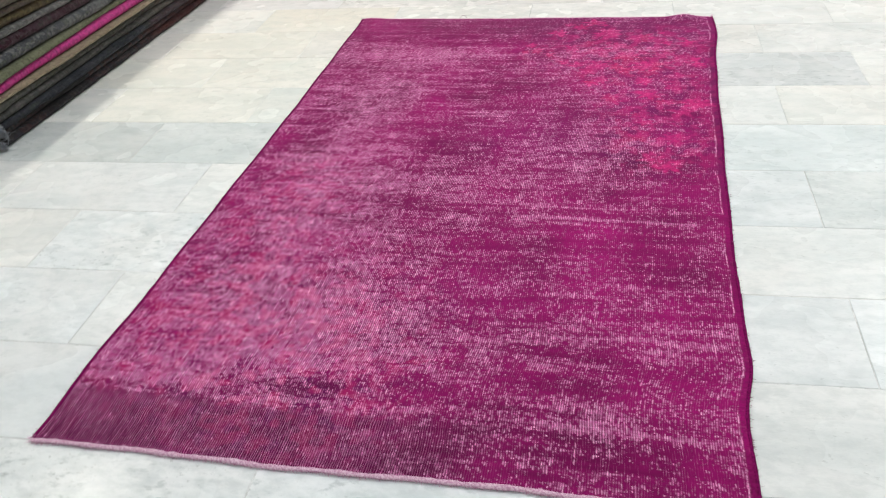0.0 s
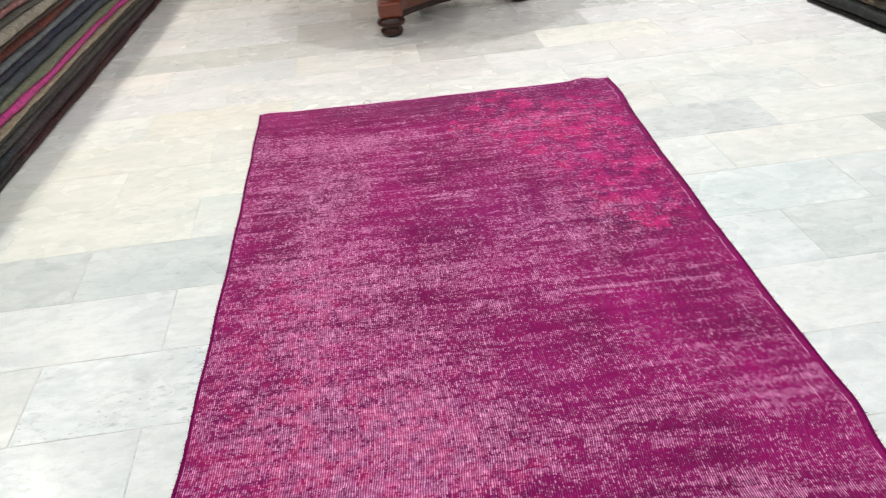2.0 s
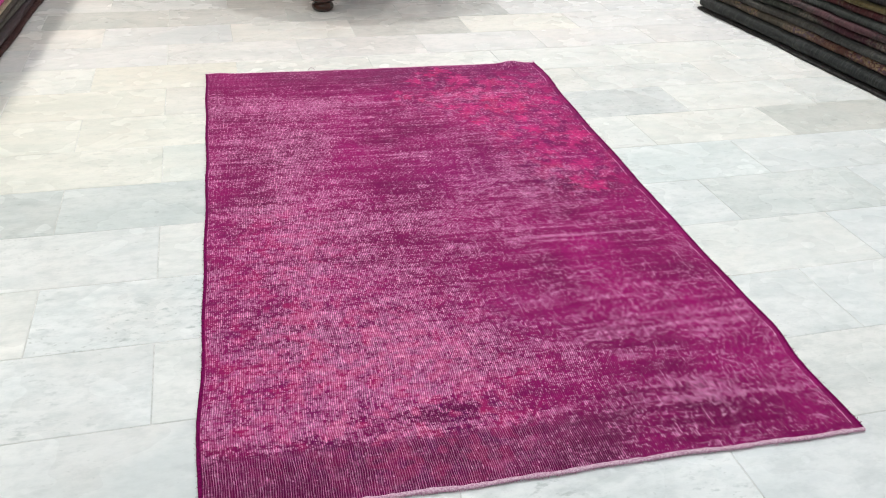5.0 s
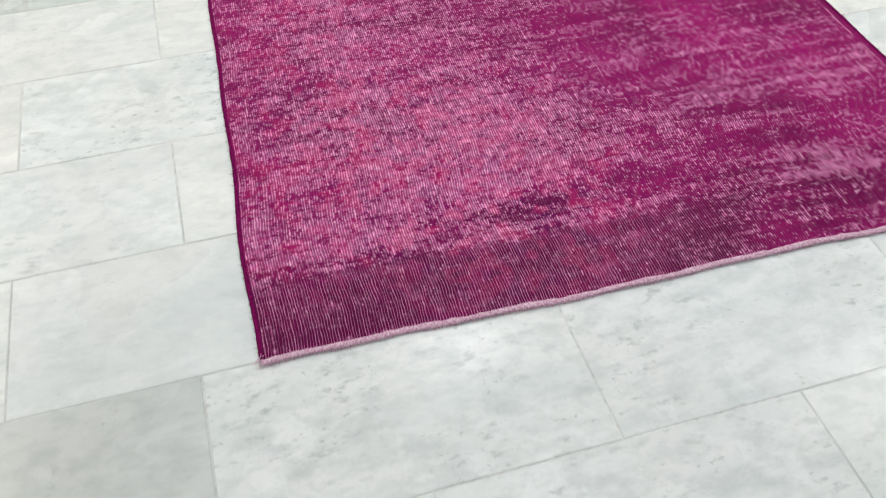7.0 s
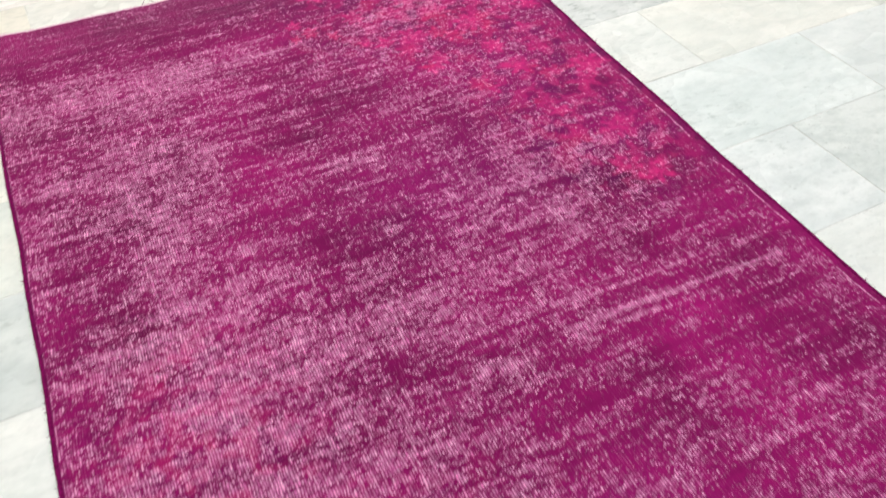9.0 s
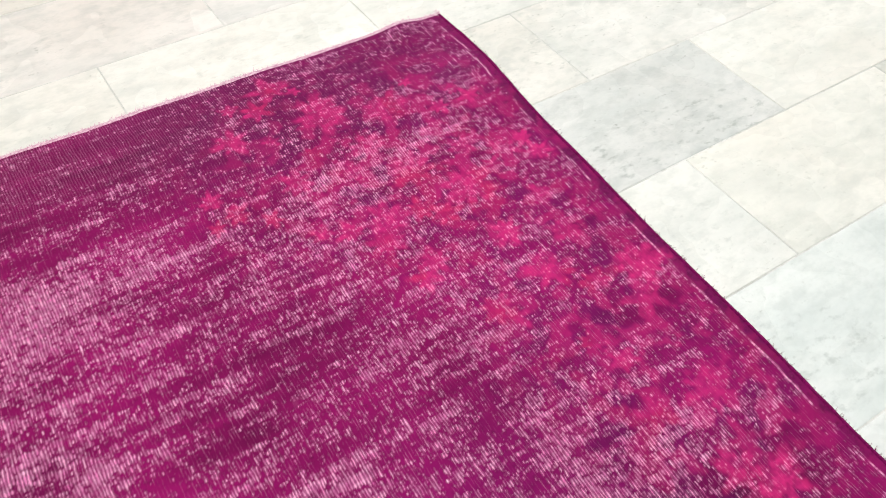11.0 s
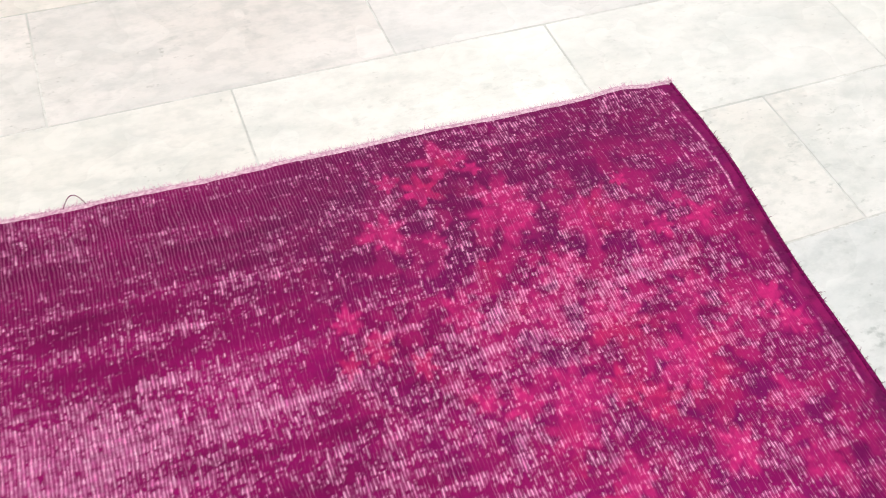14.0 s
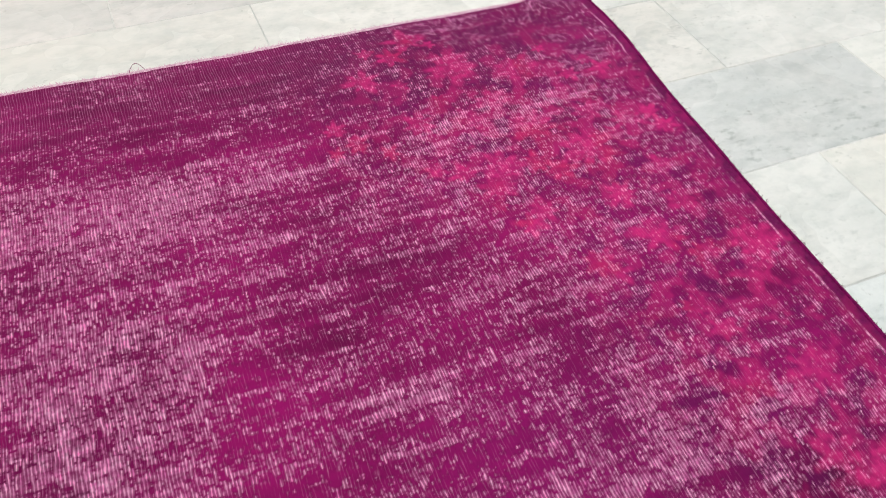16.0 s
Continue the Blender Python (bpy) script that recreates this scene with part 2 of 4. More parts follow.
    # short bright ends of single threads
    speck = n.step(field(1.43, 0.34, 14.0, 1, cell, shot, 0.2, 0.8), 0.77, 0.90)
    speck = n.math("MULTIPLY", n.math("MULTIPLY", speck, n.step(wear, 0.22, 0.55)), n.step(ridge, 0.68, 0.30))
    speck = n.math("MULTIPLY", speck, n.math("MULTIPLY", thin, 0.72))
    bare = n.math("MAXIMUM", bare, speck)
    # thin warp lines glint through even where most of the pile is left
    glint = n.math("MULTIPLY", n.step(ridge, 0.36, 0.08), n.math("MULTIPLY", field(1.9, 34.0, 28.0, 2, cell, b, 0.42, 0.75), 0.32))
    glint = n.math("MULTIPLY", glint, n.step(n.math("ADD", wear, n.math("MULTIPLY", mid, 0.3)), 0.24, 0.54))
    bare = n.math("MAXIMUM", bare, glint)
    faint = n.math("MULTIPLY", n.math("MULTIPLY", hem, n.step(ridge, 0.45, 0.12)), n.math("ADD", 0.12, n.math("MULTIPLY", field(1.6, 13.0, 44.0, 3, cell), 0.50)))
    bare = n.math("MAXIMUM", bare, faint)
    bare = n.math("MAXIMUM", bare, n.math("MULTIPLY", n.attr("rub"), n.math("ADD", 0.12, n.math("MULTIPLY", n.math("MULTIPLY", n.step(field(1.2, 1.3, 37.0, 2, cell, shot), 0.3, 0.7), n.step(ridge, 0.9, 0.4)), 0.85))))
    # whole pile in the overcast sides, with a rubbed row of stitches along their inner edge
    side = n.math("MINIMUM", n.math("MULTIPLY", a, 5.0), n.math("MULTIPLY", n.math("SUBTRACT", 1.46, a), n.step(b, 0.6, 2.0, 1.9, 1.4)))
    side = n.math("ADD", side, n.math("MULTIPLY", n.math("SUBTRACT", field(9.0, 9.0, 31.0, 2), 0.5), 0.008))
    bare = n.math("MULTIPLY", bare, n.step(side, 0.024, 0.033))
    stitch = n.math("MULTIPLY", n.step(n.math("ABSOLUTE", n.math("SUBTRACT", side, 0.033)), 0.0045, 0.0015), n.step(field(3.0, 12.0, 33.0, 3), 0.42, 0.72))
    stitch = n.math("MULTIPLY", stitch, n.math("ADD", 0.35, n.math("MULTIPLY", n.step(field(60.0, 190.0, 34.0, 1), 0.3, 0.7), 0.5)))
    bare = n.math("MAXIMUM", bare, stitch, clamp=True)

    dye = n.mix(tone, (0.095, 0.0012, 0.042), (0.365, 0.0056, 0.150))
    dye = n.mix(n.math("MULTIPLY", violet, 0.45), dye, (0.110, 0.005, 0.095))
    # the overcast side and the plain far corner took a duller, more violet dye
    dull = n.math("MAXIMUM", n.step(side, 0.05, 0.025), n.math("MULTIPLY", n.step(b, 2.20, 2.34), n.step(a, 0.5, 0.95)))
    dull = n.math("MULTIPLY", n.math("MULTIPLY", dull, n.step(b, 0.8, 1.6)), n.math("ADD", 0.35, n.math("MULTIPLY", mid, 0.4)))
    dye = n.mix(dull, dye, (0.120, 0.008, 0.075))
    # shade in the gaps between bare threads, darkened into the dye colour
    dye = n.mix(n.math("MULTIPLY", n.math("MULTIPLY", thin, field(0.8, 0.55, 11.0, 3, cell, shot)), 0.50), dye, (0.060, 0.0022, 0.030))
    bloom = n.mix(red, (0.70, 0.026, 0.205), (0.58, 0.018, 0.118))
    dye = n.mix(n.math("MULTIPLY", flower, n.math("ADD", 0.70, n.math("MULTIPLY", tuft, 0.24))), dye, bloom)
    # half-worn pile turns dusty pink before the warp shows
    dye = n.mix(n.math("MULTIPLY", deep, 0.22), dye, (0.42, 0.09, 0.24))
    white = n.math("MAXIMUM", n.math("MULTIPLY", field(1.1, 0.35, 24.0, 2, cell, shot), 0.8), speck)
    thread = n.mix(white, (0.82, 0.20, 0.50), (0.95, 0.56, 0.77))
    thread = n.mix(n.math("MULTIPLY", flower, 0.75), thread, n.mix(red, (0.97, 0.26, 0.54), (0.94, 0.28, 0.46)))
    n.colour(n.mix(bare, dye, thread))
    relief = blend((field(150.0, 150.0, 41.0, 2), 0.4), (n.step(blend((clump, 0.6), (mid, 0.4)), 0.3, 0.7), -0.6))
    n.bump(relief, 0.25, 0.0016)
    return n.mat


def yarn(name, a, b, scale=160):
    n = Nodes(name, 0.95)
    n.bsdf.inputs["Specular IOR Level"].default_value = 0.1
    p = n.coords()
    g = n.noise(p, scale, 3)
    n.colour(n.mix(n.step(g, 0.3, 0.7), a, b))
    n.bump(g, 0.6, 0.003)
    return n.mat


def folded_cloth(name, a, b, c, motif=0.5, scale=9.0):
    """Patterned wool of a folded rug; a and b change along its length, c is the motif."""
    n = Nodes(name, 0.95)
    n.bsdf.inputs["Specular IOR Level"].default_value = 0.08
    n.bsdf.inputs["Sheen Weight"].default_value = 0.08
    p = n.coords()
    y = n.node("ShaderNodeSeparateXYZ", {0: p}).outputs[1]
    along = n.math("ADD", y, n.math("MULTIPLY", n.noise(n.scaled(p, (0.15, 1, 3.0)), 3.0, 2), 1.2))
    base = n.mix(n.step(along, 2.55, 2.85), a, b)
    # woven figures: irregular blocks of other yarn colours
    warped = n.mix(0.03, p, n.noise(p, 30, 2, which=1))
    cells = n.node("ShaderNodeTexVoronoi", {"Vector": n.scaled(warped, (1, 1, 1.4)), "Scale": scale * 5.0}).outputs["Color"]
    pick = n.node("ShaderNodeSeparateXYZ", {0: cells}).outputs[0]
    where = n.step(n.noise(n.scaled(p, (0.3, 1, 0.3)), 5.0, 2), 0.40, 0.56)
    base = n.mix(n.math("MULTIPLY", n.math("MULTIPLY", n.step(pick, 0.52, 0.56), where), motif), base, c)
    base = n.mix(n.math("MULTIPLY", n.math("MULTIPLY", n.step(pick, 0.26, 0.22), where), motif * 0.8), base, (c[1] * 0.7, c[2] * 0.8, c[0] * 0.5))
    ribs = n.noise(n.scaled(p, (0.12, 1.0, 0.12)), 210, 2)
    fuzz = n.noise(p, 90, 3)
    base = n.mix(n.math("MULTIPLY", n.step(ribs, 0.5, 0.66), 0.10), base, (0.42, 0.40, 0.37))
    base = n.mix(n.math("MULTIPLY", n.step(ribs, 0.48, 0.36), 0.38), base, (0.012, 0.011, 0.012))
    base = n.mix(n.math("MULTIPLY", n.step(fuzz, 0.52, 0.36), 0.35), base, (0.012, 0.011, 0.012))
    n.colour(base)
    n.bump(n.math("ADD", ribs, n.noise(p, 300, 2)), 0.6, 0.003)
    return n.mat


def wood():
    n = Nodes("polished_mahogany", 0.28)
    p = n.coords()
    g = n.noise(n.scaled(p, (3, 3, 22)), 4, 5, 0.6, 1.5)
    n.colour(n.mix(g, (0.060, 0.009, 0.003), (0.260, 0.046, 0.014)))
    n.bsdf.inputs["Coat Weight"].default_value = 0.3
    n.bump(g, 0.1, 0.001)
    return n.mat


MARBLE, GROUT, CLOTH, WOOD = marble(), grout(), rug_cloth(), wood()
EBONY = plain("dark_stained_wood", (0.012, 0.004, 0.003), (0.070, 0.018, 0.009), 30, 0.22)
WALL = plain("wall_paint", (0.70, 0.69, 0.66), (0.76, 0.75, 0.72), 2, 0.85)
CEILING = plain("ceiling_paint", (0.78, 0.78, 0.77), (0.82, 0.82, 0.81), 2, 0.9)
TRIM = plain("lamp_trim", (0.75, 0.75, 0.75), (0.82, 0.82, 0.82), 5, 0.35, 0.0, 0.02)
SELVEDGE = yarn("selvedge_yarn", (0.11, 0.0024, 0.050), (0.23, 0.005, 0.105), 220)
FRINGE = yarn("undyed_fringe", (0.55, 0.26, 0.40), (0.82, 0.60, 0.70), 240)

# ---- setting ----
W, E_, S, N_ = ROOM
floor = part("floor", box(bmesh.new(), W, E_, S, N_, -0.12, -0.0012), GROUT)
tagged(floor, "pale grey-white marble floor laid in running bond", "floor", kind="structure")
for nm, dims in (("wall_west", (W - 0.15, W, S - 0.15, N_ + 0.15)), ("wall_east", (E_, E_ + 0.15, S - 0.15, N_ + 0.15)),
                 ("wall_south", (W, E_, S - 0.15, S)), ("wall_north", (W, E_, N_, N_ + 0.15))):
    tagged(part(nm, box(bmesh.new(), *dims, -0.12, CEIL), WALL), "plain off-white painted showroom wall", "wall", kind="structure")
tagged(part("ceiling", box(bmesh.new(), W - 0.15, E_ + 0.15, S - 0.15, N_ + 0.15, CEIL, CEIL + 0.12), CEILING),
       "plain white ceiling with recessed downlights", "ceiling", kind="structure")


glow = Nodes("lamp_glow", 0.5)
glow.bsdf.inputs["Emission Color"].default_value = (1.0, 0.98, 0.95, 1)
glow.bsdf.inputs["Emission Strength"].default_value = 2.0
GLOW = glow.mat


def downlight(x, y):
    base = new("downlight")
    base.matrix_world = pose(x, y, CEIL)
    bm = lathe(bmesh.new(), [(0.135, -0.0), (0.135, -0.008), (0.128, -0.014), (0.112, -0.014), (0.108, -0.006), (0.108, -0.001)], 40)
    part("trim_ring", bm, TRIM, base, smooth=True)
    part("diffuser", lathe(bmesh.new(), [(0.104, -0.001), (0.104, -0.005), (0.09, -0.007)], 32), GLOW, base, "glowing white lamp disc", True)
    return tagged(base, "white round downlight recessed in the ceiling", "downlight", "ceiling downlights")


first = None
for lx in LAMP_XS:
    for ly in LAMP_YS:
        if (lx, ly) in DARK:
            continue
        first = downlight(lx, ly) if first is None else copy_thing(first, pose(lx, ly + EAST_SHIFT * (lx > 2), CEIL)) and first


# ---- the rug on the floor ----
def rug_edges(u, v):
    """The place on the floor of rug coordinates u (across) and v (along), with uneven hand-made sides."""
    left = 0.099 + 0.068 * v - 0.007 * np.exp(-((v - 0.09) / 0.06) ** 2) + 0.006 * np.exp(-((v - 0.58) / 0.25) ** 2) + 0.0014 * np.sin(41 * v)
    right = 1.523 + 0.120 * v - 0.008 * np.exp(-((v - 0.09) / 0.06) ** 2) + 0.008 * np.exp(-((v - 0.9) / 0.06) ** 2) + 0.0016 * np.sin(33 * v + 1)
    right = right + 0.009 / (1 + np.exp((v - 0.30) / 0.03)) + 0.011 * np.exp(-((v - 0.15) / 0.035) ** 2) + 0.008 * np.exp(-((v - 0.94) / 0.06) ** 2)
    low = -0.303 - 0.040 * u + 0.003 * np.sin(12 * u) + 0.0012 * np.sin(47 * u)
    high = 2.226 - 0.050 * u + 0.003 * np.sin(8 * u + 2) + 0.0012 * np.sin(39 * u)
    return left + (right - left) * u, low + (high - low) * v


def rug_lift(u, v):
    """Height of the cloth over the floor: thickness, faint ripples, lifted far edge and corners."""
    z = 0.0065 + 0.0009 * np.sin(5.1 * v + 2.0 * u) * np.sin(11 * u + 3 * v)
    z = z + 0.012 * np.exp(-((u - 0.925) / 0.035) ** 2 - ((1 - v) / 0.02) ** 2)
    z = z + 0.004 * np.exp(-((u - 0.03) / 0.03) ** 2 - ((1 - v) / 0.02) ** 2)
    return z + 0.003 * np.exp(-((u - 0.0) / 0.02) ** 2 - (v / 0.012) ** 2)


NU, NV = 480, 840
uu, vv = np.meshgrid(np.linspace(0, 1, NU), np.linspace(0, 1, NV))


def zones(rows):
    """A sum of soft ellipses: u, v, half-widths across and along, strength."""
    total = np.zeros_like(uu)
    for cu, cv, su, sv, k in rows:
        total += k * np.exp(-np.abs((uu - cu) / su) ** 2.6 - np.abs((vv - cv) / sv) ** 2.6)
    return total


def ramp(x, lo, hi):
    k = np.clip((x - lo) / (hi - lo), 0, 1)
    return k * k * (3 - 2 * k)


WORN = [(0.22, 0.55, 0.12, 0.24, 0.13), (0.10, 0.66, 0.14, 0.10, 0.20), (0.34, 0.42, 0.14, 0.12, 0.18), (0.38, 0.62, 0.10, 0.04, 0.10),
        (0.25, 0.185, 0.23, 0.085, 0.46), (0.17, 0.085, 0.18, 0.022, 0.34), (0.46, 0.17, 0.15, 0.05, 0.24),
        (0.18, 0.33, 0.17, 0.05, 0.26), (0.17, 0.45, 0.10, 0.10, 0.28), (0.20, 0.62, 0.07, 0.10, 0.28),
        (0.20, 0.83, 0.24, 0.040, 0.26), (0.28, 0.75, 0.24, 0.06, 0.10), (0.50, 0.84, 0.26, 0.018, 0.2),
        (0.46, 0.44, 0.16, 0.028, 0.24), (0.64, 0.38, 0.22, 0.03, 0.16), (0.82, 0.07, 0.17, 0.025, 0.26)]
WORN_2 = [(0.86, 0.18, 0.13, 0.02, 0.2), (0.65, 0.165, 0.11, 0.012, 0.26), (0.75, 0.55, 0.16, 0.07, 0.12),
          (0.78, 0.85, 0.17, 0.045, 0.24), (0.85, 0.24, 0.13, 0.03, 0.16), (0.08, 0.48, 0.09, 0.02, 0.3),
          (0.72, 0.67, 0.12, 0.06, 0.14), (0.56, 0.70, 0.2, 0.04, 0.10), (0.012, 0.2, 0.016, 0.3, 0.18)]
WHOLE = [(0.25, 0.90, 0.30, 0.05, -0.08), (0.55, 0.54, 0.40, 0.10, -0.12), (0.45, 0.40, 0.08, 0.012, -0.3), (0.53, 0.315, 0.08, 0.018, -0.28),
         (0.62, 0.31, 0.05, 0.010, -0.2), (0.39, 0.088, 0.09, 0.012, -0.25), (0.60, 0.10, 0.09, 0.022, -0.26),
         (0.06, 0.645, 0.06, 0.012, -0.3), (0.06, 0.55, 0.06, 0.02, -0.28), (0.30, 0.965, 0.40, 0.030, -0.2),
         (0.20, 0.018, 0.42, 0.040, 0.26), (0.94, 0.43, 0.05, 0.06, -0.24), (0.97, 0.60, 0.02, 0.12, -0.2),
         (0.70, 0.13, 0.16, 0.012, -0.15), (0.88, 0.31, 0.09, 0.03, -0.2), (0.66, 0.60, 0.10, 0.03, -0.14),
         (0.52, 0.90, 0.10, 0.02, -0.15), (0.07, 0.235, 0.06, 0.012, -0.2)]
shape = uu.shape
wear = 0.435 + 0.52 * (zones(WORN) + zones(WORN_2)) + 0.27 * zones(WHOLE)
wear = wear + zones([(0.15, 0.83, 0.20, 0.035, 0.18), (0.26, 0.77, 0.10, 0.05, 0.10), (0.22, 0.19, 0.16, 0.10, 0.16), (0.38, 0.15, 0.14, 0.10, 0.12),
                     (0.25, 0.47, 0.22, 0.06, 0.08), (0.72, 0.52, 0.18, 0.08, 0.12), (0.60, 0.80, 0.14, 0.05, 0.06), (0.47, 0.71, 0.08, 0.05, -0.08),
                     (0.90, 0.62, 0.07, 0.05, -0.10), (0.74, 0.28, 0.30, 0.12, -0.06), (0.15, 0.48, 0.12, 0.08, -0.05), (0.50, 0.87, 0.12, 0.05, -0.06), (0.14, 0.875, 0.2, 0.03, 0.08), (0.62, 0.46, 0.20, 0.05, 0.07)])
wear = wear + 0.055 * ramp(vv, 0.48, 0.36) * ramp(vv, 0.03, 0.08)
streak = smooth_noise(shape, (150, 7), 3, 2)
patch = smooth_noise(shape, (26, 11), 5, 3)
column = smooth_noise(shape, (7, 70), 8, 2)
blot = smooth_noise(shape, (110, 62), 12, 2)
wear += 0.40 * (streak - 0.5) + 0.18 * (patch - 0.5) + 0.16 * (column - 0.5) + 0.12 * (blot - 0.5)
rub = np.zeros_like(uu)
# single rubbed weft lines: v, u from, u to, strength
for cv, u0, u1, k in ((0.372, 0.60, 0.95, 0.5), (0.176, 0.76, 0.96, 0.45), (0.163, 0.57, 0.72, 0.35), (0.065, 0.72, 0.99, 0.35),
                      (0.635, 0.02, 0.12, 0.5), (0.70, 0.02, 0.12, 0.5), (0.668, 0.02, 0.08, 0.35), (0.625, 0.47, 0.53, 0.5),
                      (0.87, 0.05, 0.5, 0.25), (0.84, 0.1, 0.55, 0.3), (0.415, 0.15, 0.36, 0.3), (0.335, 0.12, 0.25, 0.3),
                      (0.495, 0.02, 0.2, 0.3), (0.78, 0.40, 0.60, 0.2), (0.735, 0.50, 0.62, 0.25), (0.455, 0.38, 0.56, 0.25)):
    wob = cv + 0.004 * (smooth_noise(shape, (2, 14), int(cv * 999), 2) - 0.5) - 0.004 * (uu - u0)
    reach = ramp(uu, u0 - 0.02, u0 + 0.03) * ramp(uu, u1 + 0.01, u1 - 0.02)
    wear += k * np.exp(-np.abs((vv - wob) / 0.0028) ** 2) * reach
    rub = np.maximum(rub, 1.5 * k * np.exp(-np.abs((vv - wob) / 0.0012) ** 2) * reach)
# creases along the warp, and the sharp lower end of the bald patch
for cu, v0, v1, k in ((0.385, 0.36, 0.56, -0.20), (0.335, 0.57, 0.76, -0.09), (0.305, 0.60, 0.80, -0.07), (0.165, 0.38, 0.80, 0.12), (0.195, 0.40, 0.78, 0.10)):
    wear += k * np.exp(-np.abs((uu - cu - 0.006 * np.sin(20 * vv)) / 0.012) ** 2) * ramp(vv, v0 - 0.03, v0 + 0.03) * ramp(vv, v1 + 0.03, v1 - 0.03)
edge = 0.062 + 0.012 * uu + 0.008 * (smooth_noise(shape, (1, 40), 31, 2) - 0.5)
wear -= 0.06 * ramp(vv, edge, edge - 0.006) * ramp(uu, 0.42, 0.30)
# short scratches
for (cu, cv), (eu, ev), k in (((0.655, 0.785), (0.615, 0.748), 0.25), ((0.655, 0.788), (0.672, 0.772), 0.25), ((0.583, 0.553), (0.597, 0.541), 0.9),
                              ((0.655, 0.720), (0.69, 0.742), -0.4), ((0.52, 0.138), (0.57, 0.10), 0.4)):
    du, dv = (eu - cu) * 1.46, (ev - cv) * 2.53
    along = np.clip(((uu - cu) * 1.46 * du + (vv - cv) * 2.53 * dv) / (du * du + dv * dv), 0, 1)
    dist = np.hypot((uu - cu) * 1.46 - along * du, (vv - cv) * 2.53 - along * dv)
    wear += k * np.exp(-(dist / 0.005) ** 2)
# scattered nicks where single threads stand out
nick = np.random.RandomState(23)
for _ in range(130):
    cu, cv, long = nick.uniform(0.03, 0.97), nick.uniform(0.03, 0.95), nick.uniform(0.004, 0.013)
    ang = nick.normal(1.45, 0.35) if nick.rand() < 0.65 else nick.normal(0.1, 0.2)
    i0, i1, j0, j1 = int(cv * NV) - 14, int(cv * NV) + 14, int(cu * NU) - 14, int(cu * NU) + 14
    i0, j0 = max(i0, 0), max(j0, 0)
    x, y = (uu[i0:i1, j0:j1] - cu) * 1.46, (vv[i0:i1, j0:j1] - cv) * 2.53
    a_, b_ = x * math.cos(ang) + y * math.sin(ang), -x * math.sin(ang) + y * math.cos(ang)
    rub[i0:i1, j0:j1] = np.maximum(rub[i0:i1, j0:j1], nick.uniform(0.4, 0.9) * np.exp(-(a_ / long) ** 4 - (b_ / 0.0022) ** 2))
rub = np.clip(rub, 0, 0.9)
wear = np.where(wear > 0.6, 0.6 + 0.24 * (1 - np.exp(-(wear - 0.6) / 0.3)), wear)
wear = np.clip(wear, 0.20, 1.0)

# faded flower sprays: u, v, radius in metres
SPRAY = [(0.683, 0.973, 0.049), (0.615, 0.965, 0.024), (0.647, 0.953, 0.036), (0.591, 0.928, 0.046), (0.639, 0.913, 0.023), (0.711, 0.962, 0.02), (0.722, 0.925, 0.063),
         (0.813, 0.907, 0.059), (0.86, 0.928, 0.018), (0.916, 0.903, 0.02), (0.93, 0.887, 0.034), (0.881, 0.886, 0.028), (0.752, 0.871, 0.045), (0.785, 0.829, 0.055),
         (0.87, 0.834, 0.045), (0.884, 0.805, 0.037), (0.838, 0.793, 0.065), (0.952, 0.82, 0.031), (0.957, 0.8, 0.031), (0.709, 0.85, 0.036), (0.529, 0.875, 0.029),
         (0.551, 0.854, 0.03), (0.52, 0.847, 0.021), (0.585, 0.836, 0.026)]
SPRAY_2 = [(0.712, 0.795, 0.049), (0.662, 0.795, 0.034), (0.758, 0.791, 0.035), (0.835, 0.739, 0.038), (0.914, 0.762, 0.03), (0.903, 0.72, 0.036), (0.681, 0.885, 0.019),
           (0.63, 0.804, 0.035), (0.692, 0.773, 0.044), (0.731, 0.742, 0.035), (0.707, 0.73, 0.037), (0.682, 0.755, 0.022), (0.846, 0.694, 0.053), (0.759, 0.685, 0.038),
           (0.768, 0.672, 0.034), (0.953, 0.667, 0.06), (0.922, 0.642, 0.05), (0.825, 0.629, 0.029), (0.84, 0.608, 0.04), (0.884, 0.67, 0.036), (0.783, 0.779, 0.037),
           (0.898, 0.565, 0.055), (0.825, 0.565, 0.044), (0.86, 0.51, 0.055), (0.89, 0.495, 0.05), (0.915, 0.817, 0.04), (0.64, 0.86, 0.04)]
RED_SPRAY = [(0.05, 0.33, 0.03), (0.16, 0.38, 0.042), (0.29, 0.25, 0.044), (0.17, 0.25, 0.04), (0.18, 0.19, 0.052), (0.14, 0.17, 0.036),
             (0.05, 0.16, 0.03), (0.06, 0.09, 0.034), (0.13, 0.09, 0.036), (0.19, 0.085, 0.044), (0.29, 0.07, 0.036), (0.33, 0.022, 0.034),
             (0.52, 0.13, 0.03), (0.49, 0.12, 0.034), (0.38, 0.05, 0.036), (0.42, 0.03, 0.028), (0.29, 0.04, 0.034), (0.44, 0.06, 0.04)]
RED_SPRAY_2 = [(0.04, 0.18, 0.028), (0.23, 0.31, 0.04), (0.12, 0.45, 0.044), (0.16, 0.47, 0.04), (0.10, 0.335, 0.026), (0.33, 0.17, 0.044),
               (0.26, 0.14, 0.044), (0.36, 0.21, 0.034), (0.22, 0.12, 0.05), (0.40, 0.13, 0.036), (0.12, 0.13, 0.03), (0.08, 0.30, 0.026)]


